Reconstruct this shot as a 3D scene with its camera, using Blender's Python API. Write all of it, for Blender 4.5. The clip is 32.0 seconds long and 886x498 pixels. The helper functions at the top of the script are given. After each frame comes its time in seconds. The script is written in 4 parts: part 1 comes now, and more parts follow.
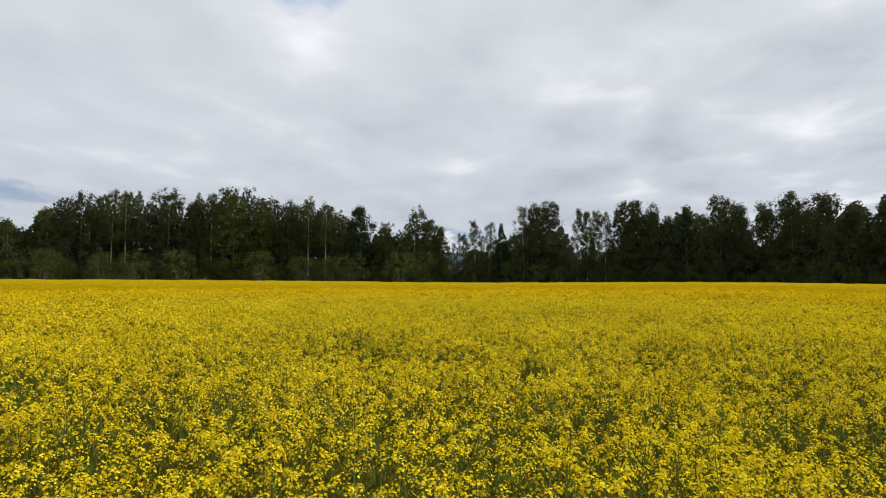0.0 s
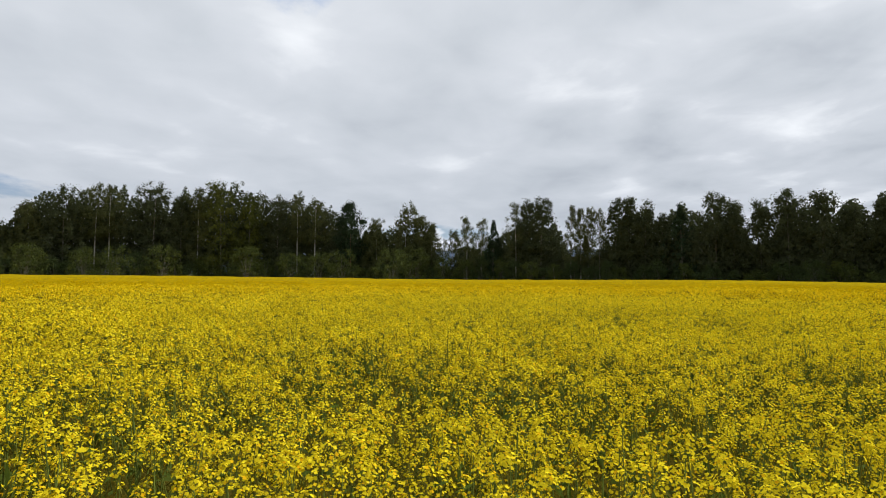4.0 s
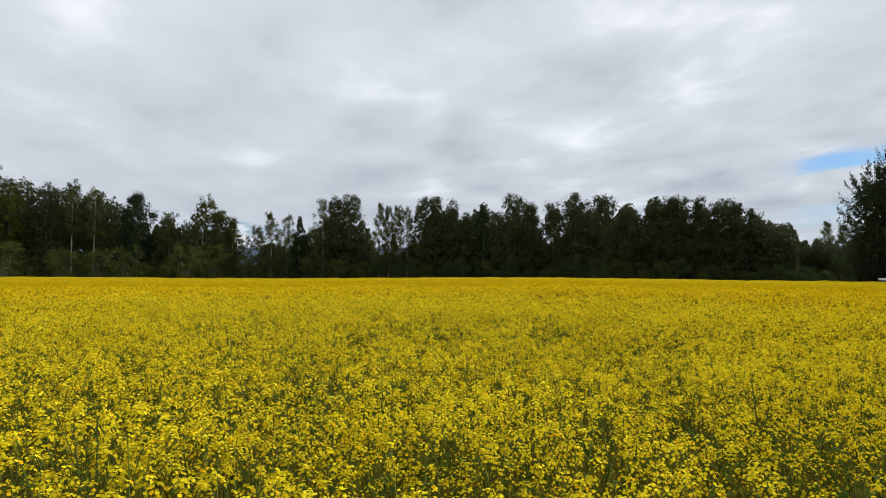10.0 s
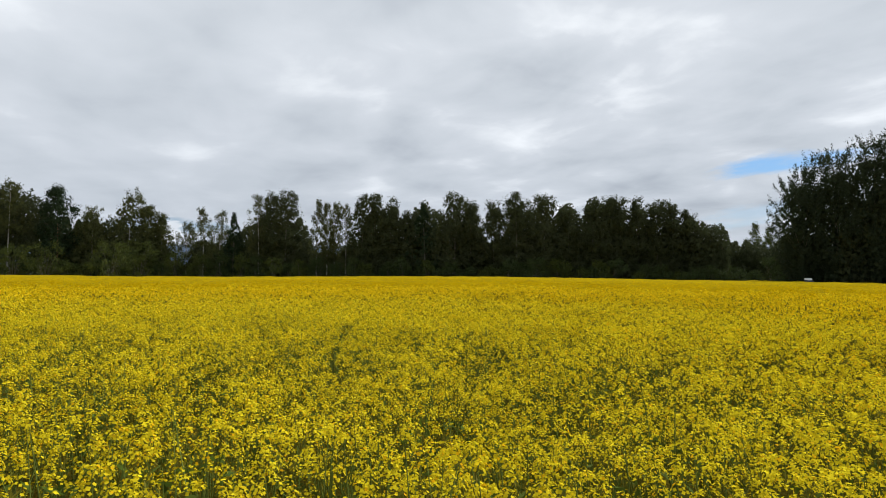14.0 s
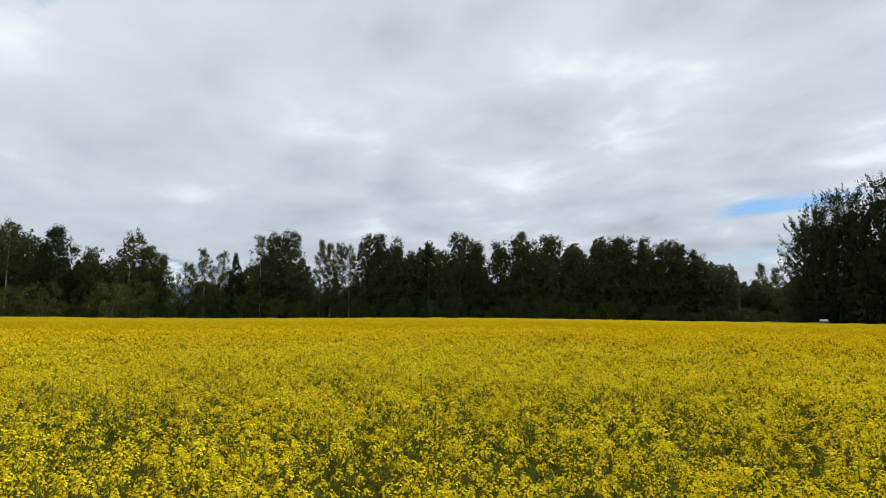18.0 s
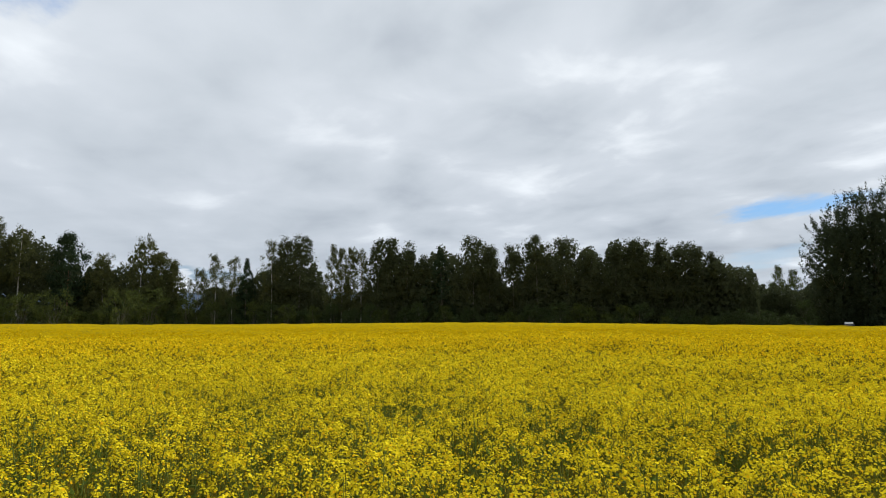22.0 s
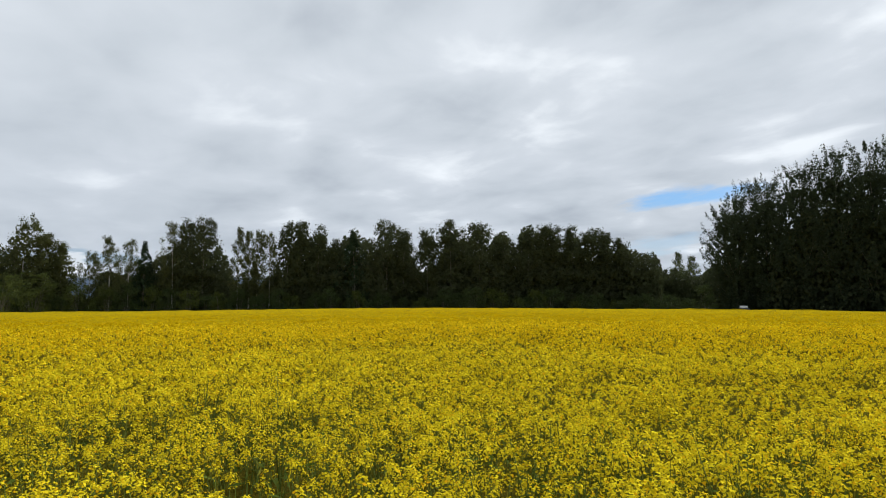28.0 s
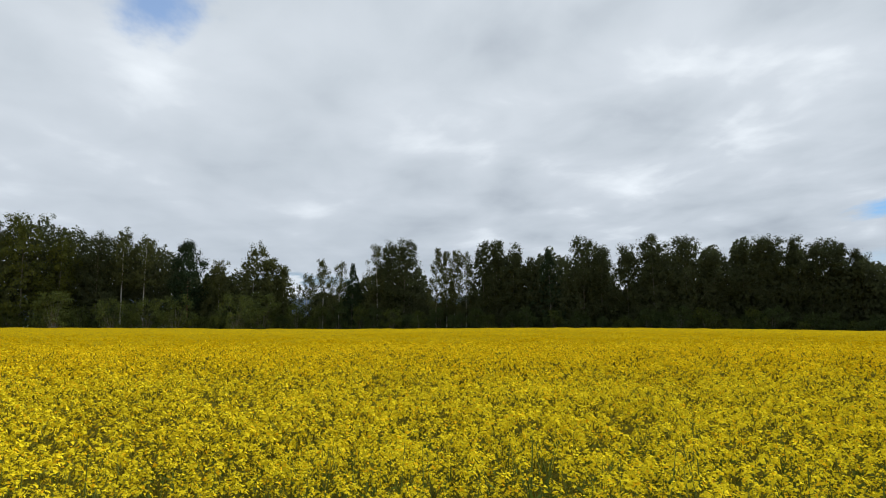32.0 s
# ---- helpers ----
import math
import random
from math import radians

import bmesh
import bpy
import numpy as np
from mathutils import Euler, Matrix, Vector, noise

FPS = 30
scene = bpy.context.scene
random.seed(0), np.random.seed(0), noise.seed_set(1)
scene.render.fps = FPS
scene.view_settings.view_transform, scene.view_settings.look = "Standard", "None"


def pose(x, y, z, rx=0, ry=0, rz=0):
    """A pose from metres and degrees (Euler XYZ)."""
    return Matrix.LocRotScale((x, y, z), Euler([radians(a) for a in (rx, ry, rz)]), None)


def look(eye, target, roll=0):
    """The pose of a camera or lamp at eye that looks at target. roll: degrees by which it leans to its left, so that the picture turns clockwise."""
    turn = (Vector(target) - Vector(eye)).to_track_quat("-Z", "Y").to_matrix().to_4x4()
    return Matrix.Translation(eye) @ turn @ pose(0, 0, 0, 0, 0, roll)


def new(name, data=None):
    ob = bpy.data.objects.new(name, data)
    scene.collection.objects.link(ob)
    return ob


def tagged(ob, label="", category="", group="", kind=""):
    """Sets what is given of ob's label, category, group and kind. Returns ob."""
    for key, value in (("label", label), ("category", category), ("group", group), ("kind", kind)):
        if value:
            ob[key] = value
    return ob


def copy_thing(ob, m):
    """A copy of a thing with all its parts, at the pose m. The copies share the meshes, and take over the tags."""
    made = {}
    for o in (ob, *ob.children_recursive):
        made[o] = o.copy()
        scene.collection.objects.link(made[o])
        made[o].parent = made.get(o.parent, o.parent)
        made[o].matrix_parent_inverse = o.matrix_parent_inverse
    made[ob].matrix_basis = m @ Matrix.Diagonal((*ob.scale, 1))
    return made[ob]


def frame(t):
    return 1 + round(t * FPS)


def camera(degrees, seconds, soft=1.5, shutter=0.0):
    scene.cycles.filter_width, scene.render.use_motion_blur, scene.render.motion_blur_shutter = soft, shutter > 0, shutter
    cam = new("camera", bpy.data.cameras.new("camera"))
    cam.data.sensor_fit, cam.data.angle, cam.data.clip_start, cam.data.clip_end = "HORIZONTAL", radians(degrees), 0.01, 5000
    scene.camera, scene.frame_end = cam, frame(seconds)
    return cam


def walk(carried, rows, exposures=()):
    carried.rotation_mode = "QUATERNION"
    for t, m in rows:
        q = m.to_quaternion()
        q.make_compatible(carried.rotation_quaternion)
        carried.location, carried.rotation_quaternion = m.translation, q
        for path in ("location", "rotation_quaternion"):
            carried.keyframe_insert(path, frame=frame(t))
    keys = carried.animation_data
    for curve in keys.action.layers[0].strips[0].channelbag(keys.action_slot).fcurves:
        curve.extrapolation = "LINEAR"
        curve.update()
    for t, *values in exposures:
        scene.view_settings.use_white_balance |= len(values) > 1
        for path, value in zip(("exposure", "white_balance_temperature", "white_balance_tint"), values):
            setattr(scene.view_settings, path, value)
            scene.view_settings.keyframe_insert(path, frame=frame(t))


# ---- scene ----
cam = camera(68.3, 32.0, soft=1.0)
PATH = [
    (0, 0.101, -0.087, 1.651, 1.07, 2.32, -0.03),
    (0.5, 0.148, 0.261, 1.579, 0.91, 2.19, 0.00),
    (1, 0.075, 0.612, 1.637, 0.68, 2.20, 0.11),
    (1.5, -0.134, 0.852, 1.617, 0.46, 2.13, 0.10),
    (2, -0.145, 1.103, 1.657, 0.20, 2.13, -0.08),
    (2.5, -0.027, 1.494, 1.624, -0.11, 2.14, 0.02),
    (3, -0.031, 1.819, 1.636, -0.35, 2.10, 0.09),
    (3.5, -0.222, 2.047, 1.590, -0.26, 2.08, 0.15),
    (5.5, -0.456, 1.925, 1.639, 1.64, 2.11, 0.12),
    (6, -0.510, 2.114, 1.674, -2.61, 2.16, -0.03),
    (6.5, -0.365, 2.384, 1.642, -7.27, 2.16, -0.17),
    (7, -0.197, 2.790, 1.637, -9.73, 2.04, -0.14),
    (7.5, -0.253, 2.897, 1.641, -11.46, 2.07, 0.03),
    (8, -0.313, 3.261, 1.584, -12.12, 2.07, 0.09),
    (8.5, -0.268, 3.585, 1.617, -12.90, 2.06, -0.15),
    (9, -0.073, 3.828, 1.596, -14.06, 1.99, -0.12),
    (9.5, 0.075, 4.066, 1.630, -15.51, 1.94, 0.00),
    (10, 0.098, 4.282, 1.595, -16.54, 1.94, 0.01),
    (10.5, 0.151, 4.527, 1.662, -17.48, 1.93, 0.02),
    (11, 0.276, 4.726, 1.638, -18.64, 1.92, -0.08),
    (11.5, 0.412, 4.963, 1.646, -19.30, 1.85, -0.07),
    (12, 0.428, 5.120, 1.608, -19.80, 1.89, 0.03),
    (12.5, 0.448, 5.347, 1.636, -20.19, 1.87, -0.10),
    (13, 0.580, 5.504, 1.607, -20.74, 1.86, -0.06),
    (13.5, 0.716, 5.780, 1.595, -21.33, 1.83, 0.03),
    (14, 0.884, 5.803, 1.639, -21.65, 1.82, 0.22),
    (14.5, 0.908, 5.933, 1.654, -21.83, 2.00, -0.01),
    (15, 1.109, 6.144, 1.624, -21.86, 2.10, -0.11),
    (15.5, 1.255, 6.347, 1.649, -22.03, 3.41, -0.02),
    (17.5, 0.555, 7.416, 1.610, -22.33, 5.26, -0.28),
    (18, 0.481, 7.713, 1.601, -21.74, 5.44, 0.18),
    (18.5, 0.410, 7.937, 1.628, -21.39, 5.59, -0.01),
    (19, 0.457, 8.156, 1.691, -20.97, 5.64, -0.24),
    (19.5, 0.262, 8.254, 1.686, -20.09, 5.63, -0.31),
    (20, 0.209, 8.395, 1.679, -20.06, 5.74, -0.05),
    (20.5, 0.086, 8.587, 1.700, -20.23, 5.82, -0.04),
    (21, 0.187, 8.813, 1.646, -20.51, 5.83, -0.27),
    (21.5, 0.297, 9.124, 1.633, -20.70, 5.81, -0.31),
    (22, 0.373, 9.256, 1.610, -20.94, 5.85, -0.16),
    (22.5, 0.372, 9.514, 1.598, -21.12, 5.77, -0.08),
    (23, 0.474, 9.620, 1.605, -21.42, 5.77, -0.41),
    (23.5, 0.653, 9.613, 1.609, -22.34, 5.38, -0.29),
    (24, 0.662, 9.608, 1.688, -24.97, 4.54, -0.32),
    (24.5, 0.668, 9.759, 1.660, -25.84, 4.53, -0.05),
    (25, 0.584, 10.034, 1.675, -26.45, 4.40, -0.11),
    (25.5, 0.645, 10.056, 1.699, -27.17, 4.43, -0.44),
    (27.5, 0.874, 10.637, 1.672, -29.15, 4.54, -0.37),
    (28, 1.094, 10.912, 1.667, -28.53, 4.51, -0.39),
    (28.5, 1.149, 11.110, 1.695, -26.90, 4.83, -0.24),
    (29, 1.056, 11.405, 1.620, -23.98, 5.02, -0.10),
    (29.5, 0.948, 11.571, 1.659, -23.11, 5.40, -0.20),
    (30, 0.858, 11.671, 1.667, -21.99, 5.58, -0.27),
    (30.5, 0.909, 11.953, 1.627, -17.20, 5.58, -0.23),
    (31, 1.023, 12.375, 1.664, -13.75, 5.79, -0.28),
    (31.5, 0.968, 12.642, 1.609, -12.86, 6.19, -0.07),
    (32, 0.817, 13.007, 1.626, -11.99, 6.28, -0.14),
]


def aim(x, y, z, yaw, pitch, roll):
    """The camera's pose from its place, its turn to the left of +y, its rise and its lean."""
    a, b = radians(yaw), radians(pitch)
    way = Vector((-math.sin(a) * math.cos(b), math.cos(a) * math.cos(b), math.sin(b)))
    return look(Vector((x, y, z)), Vector((x, y, z)) + way * 2, roll)


EXPOSURES = [(0.0, -0.02, 6540, 10), (6.0, -0.02, 6460, 9), (14.0, -0.01, 6430, 8.5), (20.0, -0.02, 6370, 7.8), (28.0, -0.02, 6360, 7.6), (32.0, -0.06, 6310, 7)]
walk(cam, [(t, aim(*p)) for t, *p in PATH], EXPOSURES)

# ---- sky and sun ----
SUN_EL, SUN_AZ = radians(42), radians(-62)   # azimuth to the left of +y


def link(tree, a, b):
    tree.links.new(a, b)


def math_node(tree, op, a, b=None, c=None, clamp=False):
    n = tree.nodes.new("ShaderNodeMath")
    n.operation, n.use_clamp = op, clamp
    for i, v in enumerate((a, b, c)):
        if v is None:
            continue
        if isinstance(v, (int, float)):
            n.inputs[i].default_value = v
        else:
            tree.links.new(v, n.inputs[i])
    return n.outputs[0]


def mix_color(tree, fac, a, b, mode="MIX"):
    n = tree.nodes.new("ShaderNodeMix")
    n.data_type, n.blend_type = "RGBA", mode
    for i, v in ((0, fac), (6, a), (7, b)):
        if isinstance(v, (int, float)):
            n.inputs[i].default_value = v
        elif isinstance(v, tuple):
            n.inputs[i].default_value = (*v, 1)
        else:
            tree.links.new(v, n.inputs[i])
    return n.outputs[2]


def noise_node(tree, vec, scale, detail=4.0, rough=0.55, distort=0.0):
    n = tree.nodes.new("ShaderNodeTexNoise")
    n.inputs["Scale"].default_value = scale
    n.inputs["Detail"].default_value = detail
    n.inputs["Roughness"].default_value = rough
    n.inputs["Distortion"].default_value = distort
    if vec is not None:
        tree.links.new(vec, n.inputs["Vector"])
    return n.outputs["Fac"]


def ramp_node(tree, fac, stops):
    n = tree.nodes.new("ShaderNodeValToRGB")
    while len(n.color_ramp.elements) < len(stops):
        n.color_ramp.elements.new(0.5)
    for e, (p, c) in zip(n.color_ramp.elements, stops):
        e.position, e.color = p, (*c, 1)
    tree.links.new(fac, n.inputs[0])
    return n.outputs[0]


def span_node(tree, v, lo, hi, a=0.0, b=1.0):
    n = tree.nodes.new("ShaderNodeMapRange")
    n.interpolation_type = "SMOOTHSTEP"
    tree.links.new(v, n.inputs[0])
    for i, q in enumerate((lo, hi, a, b)):
        n.inputs[i + 1].default_value = q
    return n.outputs[0]


def build_sky():
    w = bpy.data.worlds.new("overcast_sky")
    scene.world = w
    w.use_nodes = True
    t = w.node_tree
    t.nodes.clear()
    out, bg = t.nodes.new("ShaderNodeOutputWorld"), t.nodes.new("ShaderNodeBackground")
    link(t, bg.outputs[0], out.inputs[0])
    sky = t.nodes.new("ShaderNodeTexSky")
    sky.sky_type, sky.sun_disc = "NISHITA", False
    sky.sun_elevation, sky.sun_rotation = SUN_EL, -SUN_AZ
    tc, sep = t.nodes.new("ShaderNodeTexCoord"), t.nodes.new("ShaderNodeSeparateXYZ")
    link(t, tc.outputs["Generated"], sep.inputs[0])
    x, y, z = sep.outputs
    up = math_node(t, "MAXIMUM", z, 0.0)
    den = math_node(t, "ADD", up, 0.14)
    px, py = math_node(t, "DIVIDE", x, den), math_node(t, "DIVIDE", y, den)
    comb = t.nodes.new("ShaderNodeCombineXYZ")
    link(t, px, comb.inputs[0])
    link(t, py, comb.inputs[1])
    mp = t.nodes.new("ShaderNodeMapping")
    mp.inputs["Rotation"].default_value = (0, 0, radians(-38))
    mp.inputs["Scale"].default_value = (1.3, 0.8, 1)
    mp.inputs["Location"].default_value = (3.1, 1.7, 0)
    link(t, comb.outputs[0], mp.inputs[0])
    big = noise_node(t, mp.outputs[0], 1.0, 3.0, 0.5, 0.3)
    fine = noise_node(t, mp.outputs[0], 2.0, 6.0, 0.48, 0.3)
    cells = noise_node(t, comb.outputs[0], 2.9, 5.0, 0.5, 0.45)
    both = math_node(t, "MULTIPLY_ADD", fine, 0.40, math_node(t, "MULTIPLY", big, 0.36))
    both = math_node(t, "MULTIPLY_ADD", cells, 0.24, both)
    az = math_node(t, "ARCTAN2", math_node(t, "MULTIPLY", x, -1.0), y)
    el = math_node(t, "ARCSINE", z)
    broken = span_node(t, az, radians(-32), radians(6), 0.95, 0.58)
    both = math_node(t, "MULTIPLY_ADD", math_node(t, "SUBTRACT", both, 0.5), broken, 0.5)
    cloud = ramp_node(t, both, [(0.37, (0.475, 0.505, 0.555)), (0.455, (0.575, 0.605, 0.65)), (0.54, (0.655, 0.68, 0.725)), (0.63, (0.90, 0.915, 0.945))])
    # the cloud deck thins overhead and darkens towards the horizon
    low = span_node(t, z, 0.0, 0.42, 0.0, 1.0)
    cloud = mix_color(t, 1.0, cloud, mix_color(t, low, (0.93, 0.96, 1.0), (1.12, 1.13, 1.14)), "MULTIPLY")
    holes = None
    rag = noise_node(t, mp.outputs[0], 3.2, 5.0, 0.6)
    for a0, e0, wa, we, k in ((-49.4, 8.4, 7.2, 1.15, 0.85), (36.0, 6.0, 6.5, 1.3, 0.5), (13.0, 25.5, 6.5, 4.0, 0.7), (0.5, 3.4, 6.0, 1.0, 0.5), (-47.0, 4.4, 4.5, 1.3, 0.3)):
        da = math_node(t, "DIVIDE", math_node(t, "SUBTRACT", az, radians(a0)), radians(wa))
        de = math_node(t, "DIVIDE", math_node(t, "SUBTRACT", el, radians(e0)), radians(we))
        if a0 < -40:
            de = math_node(t, "MULTIPLY_ADD", da, 0.45, de)
        d2 = math_node(t, "ADD", math_node(t, "MULTIPLY", da, da), math_node(t, "MULTIPLY", de, de))
        v = math_node(t, "MULTIPLY_ADD", rag, 2.6, math_node(t, "SUBTRACT", -0.55, d2))
        h = span_node(t, v, -0.1, 0.9, 0.0, k)
        holes = h if holes is None else math_node(t, "MAXIMUM", holes, h)
    # white cumulus heads low over the wood
    puffs = None
    knobs = noise_node(t, comb.outputs[0], 5.0, 4.0, 0.55)
    for a0, e0, wa, we in ((1.3, 3.1, 1.5, 1.5), (-27.0, 2.6, 0.8, 1.2)):
        da = math_node(t, "DIVIDE", math_node(t, "SUBTRACT", az, radians(a0)), radians(wa))
        de = math_node(t, "DIVIDE", math_node(t, "SUBTRACT", el, radians(e0)), radians(we))
        d2 = math_node(t, "ADD", math_node(t, "MULTIPLY", da, da), math_node(t, "MULTIPLY", de, de))
        v = math_node(t, "MULTIPLY_ADD", knobs, 1.8, math_node(t, "SUBTRACT", -0.1, d2))
        h = span_node(t, v, 0.0, 0.5, 0.0, 0.75)
        puffs = h if puffs is None else math_node(t, "MAXIMUM", puffs, h)
    tint = mix_color(t, span_node(t, z, 0.15, 0.42), (0.034, 0.060, 0.094), (0.085, 0.125, 0.165))
    clear = mix_color(t, 1.0, sky.outputs[0], tint, "MULTIPLY")
    full = mix_color(t, puffs, mix_color(t, holes, cloud, clear), (0.86, 0.88, 0.92))
    link(t, full, bg.inputs["Color"])
    bg.inputs["Strength"].default_value = 1.0


build_sky()
sun_data = bpy.data.lights.new("sun", "SUN")
sun_data.energy, sun_data.angle, sun_data.color = 3.3, radians(14), (1.0, 0.96, 0.9)
sun = new("sun", sun_data)
sun.matrix_world = look((0, 0, 60), Vector((0, 0, 60)) - Vector((-math.sin(SUN_AZ) * math.cos(SUN_EL), math.cos(SUN_AZ) * math.cos(SUN_EL), math.sin(SUN_EL))))


# ---- materials ----
def material(name, color, rough=0.6, vary=0.25, scale=3.0, island=0.0, thin=0.0, bump=0.0, second=None, spec=0.3):
    """A surface with noise at two scales; island: brightness change from piece to piece; thin: light that passes through."""
    m = bpy.data.materials.new(name)
    m.use_nodes = True
    t = m.node_tree
    p = t.nodes["Principled BSDF"]
    out = t.nodes["Material Output"]
    tc = t.nodes.new("ShaderNodeTexCoord")
    vec = tc.outputs["Object"]
    n1, n2 = noise_node(t, vec, scale, 4.0), noise_node(t, vec, scale * 9.0, 3.0)
    s = math_node(t, "MULTIPLY_ADD", n2, 0.4, math_node(t, "MULTIPLY", n1, 0.6))
    f = span_node(t, s, 0.35, 0.65)
    other = second or tuple(c * (1 - vary) for c in color)
    col = mix_color(t, f, other, color)
    if island:
        g = t.nodes.new("ShaderNodeNewGeometry")
        k = math_node(t, "MULTIPLY_ADD", g.outputs["Random Per Island"], 2 * island, 1.0 - island)
        cc = t.nodes.new("ShaderNodeCombineColor")
        for i in range(3):
            link(t, k, cc.inputs[i])
        col = mix_color(t, 1.0, col, cc.outputs[0], "MULTIPLY")
    link(t, col, p.inputs["Base Color"])
    p.inputs["Roughness"].default_value = rough
    p.inputs["Specular IOR Level"].default_value = spec
    if bump:
        b = t.nodes.new("ShaderNodeBump")
        b.inputs["Strength"].default_value = 0.6
        b.inputs["Distance"].default_value = bump
        link(t, n2, b.inputs["Height"])
        link(t, b.outputs[0], p.inputs["Normal"])
    if thin:
        tr, mx = t.nodes.new("ShaderNodeBsdfTranslucent"), t.nodes.new("ShaderNodeMixShader")
        mx.inputs[0].default_value = thin
        link(t, col, tr.inputs["Color"])
        link(t, p.outputs[0], mx.inputs[1])
        link(t, tr.outputs[0], mx.inputs[2])
        link(t, mx.outputs[0], out.inputs[0])
    return m


def petal_material(name="rape_petal", color=(0.785, 0.625, 0.022), other=(0.57, 0.44, 0.013), island=0.27, scale=1.2):
    m = material(name, color, 0.7, 0.0, scale, island, 0.2, 0, other, 0.0)
    t = m.node_tree
    # some florets are older, more orange, some paler
    g = t.nodes.new("ShaderNodeNewGeometry")
    p = t.nodes["Principled BSDF"]
    base = p.inputs["Base Color"].links[0].from_socket
    old = span_node(t, g.outputs["Random Per Island"], 0.86, 0.97)
    col = mix_color(t, old, base, (0.78, 0.43, 0.008))
    link(t, col, p.inputs["Base Color"])
    return m


def canopy_material():
    """The closed flowering crop seen from afar: yellow heads, the shade in their gaps coloured dark olive."""
    m = bpy.data.materials.new("rape_canopy")
    m.use_nodes = True
    t = m.node_tree
    p = t.nodes["Principled BSDF"]
    tc = t.nodes.new("ShaderNodeTexCoord")
    vec = tc.outputs["Object"]
    heads = noise_node(t, vec, 8.0, 4.0, 0.7)
    drift = noise_node(t, vec, 0.16, 4.0, 0.55)
    rows = noise_node(t, vec, 1.3, 4.0, 0.6)
    f = math_node(t, "ADD", span_node(t, heads, 0.38, 0.60), math_node(t, "MULTIPLY", math_node(t, "SUBTRACT", rows, 0.45), 1.2), clamp=True)
    # the yellow carries shade among far heads, so it is darker than the petals
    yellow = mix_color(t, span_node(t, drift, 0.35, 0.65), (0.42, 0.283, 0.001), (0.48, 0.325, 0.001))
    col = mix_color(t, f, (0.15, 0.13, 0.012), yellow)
    link(t, col, p.inputs["Base Color"])
    p.inputs["Roughness"].default_value = 0.8
    p.inputs["Specular IOR Level"].default_value = 0.0
    b = t.nodes.new("ShaderNodeBump")
    b.inputs["Strength"].default_value, b.inputs["Distance"].default_value = 0.8, 0.06
    link(t, heads, b.inputs["Height"])
    link(t, b.outputs[0], p.inputs["Normal"])
    return m


PETAL = petal_material("rape_petal", (0.865, 0.70, 0.022), (0.65, 0.51, 0.014), 0.30)
# darker petal copies: shade between mid and far heads goes into the colour
MID_SHADE_PETAL = petal_material("rape_petal_mid_shade", (0.85, 0.655, 0.016), (0.58, 0.42, 0.007), 0.34, 1.3)
FAR_SHADE_PETAL = petal_material("rape_petal_far_shade", (0.53, 0.365, 0.002), (0.43, 0.29, 0.001), 0.25)
CANOPY = canopy_material()
STEM = material("rape_stem", (0.155, 0.195, 0.035), 0.8, 0.35, 2.0, 0.3, 0.0, spec=0.05)
POD = material("rape_pod", (0.20, 0.19, 0.022), 0.8, 0.4, 1.6, 0.45, 0.15, 0, (0.12, 0.105, 0.016), 0.05)
RAPE_LEAF = material("rape_leaf", (0.11, 0.165, 0.022), 0.85, 0.4, 1.5, 0.35, 0.25, 0, (0.085, 0.105, 0.017), 0.05)
# sheet between the near heads; the crop's inner shade is in its brown
SHADED_UNDERSTOREY = material("shaded_rape_understorey", (0.14, 0.115, 0.013), 0.95, 0.5, 6.0, 0, 0, 0.08, (0.08, 0.068, 0.01), 0.0)
SOIL = material("soil", (0.085, 0.06, 0.04), 0.95, 0.45, 0.7, 0, 0, 0.05, (0.05, 0.065, 0.02))
VERGE = material("verge_grass", (0.07, 0.10, 0.025), 0.9, 0.45, 0.5, 0, 0, 0.06, (0.045, 0.055, 0.02))
BIRCH_BARK = material("birch_bark", (0.52, 0.50, 0.44), 0.75, 0.6, 1.6, 0, 0, 0.01, (0.20, 0.19, 0.17))
GREY_BARK = material("grey_bark", (0.16, 0.15, 0.11), 0.9, 0.5, 2.0, 0, 0, 0.03)
PINE_BARK = material("pine_bark", (0.22, 0.12, 0.07), 0.9, 0.5, 2.0, 0, 0, 0.03)
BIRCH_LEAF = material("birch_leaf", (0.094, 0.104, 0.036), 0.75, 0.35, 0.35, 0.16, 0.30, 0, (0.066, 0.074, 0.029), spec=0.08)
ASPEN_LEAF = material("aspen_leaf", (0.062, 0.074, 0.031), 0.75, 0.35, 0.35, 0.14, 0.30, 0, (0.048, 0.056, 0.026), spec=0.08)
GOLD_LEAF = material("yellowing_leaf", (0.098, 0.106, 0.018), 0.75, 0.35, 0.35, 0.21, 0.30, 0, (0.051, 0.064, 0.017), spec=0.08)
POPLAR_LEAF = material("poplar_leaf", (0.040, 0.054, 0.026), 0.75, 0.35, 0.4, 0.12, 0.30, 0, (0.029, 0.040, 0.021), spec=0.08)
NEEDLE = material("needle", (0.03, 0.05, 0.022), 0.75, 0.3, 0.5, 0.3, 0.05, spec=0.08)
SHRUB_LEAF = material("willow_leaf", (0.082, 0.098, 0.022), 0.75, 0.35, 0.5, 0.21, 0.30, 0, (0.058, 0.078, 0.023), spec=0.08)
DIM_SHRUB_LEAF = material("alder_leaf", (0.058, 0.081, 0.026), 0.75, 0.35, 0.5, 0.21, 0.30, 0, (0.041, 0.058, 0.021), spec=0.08)
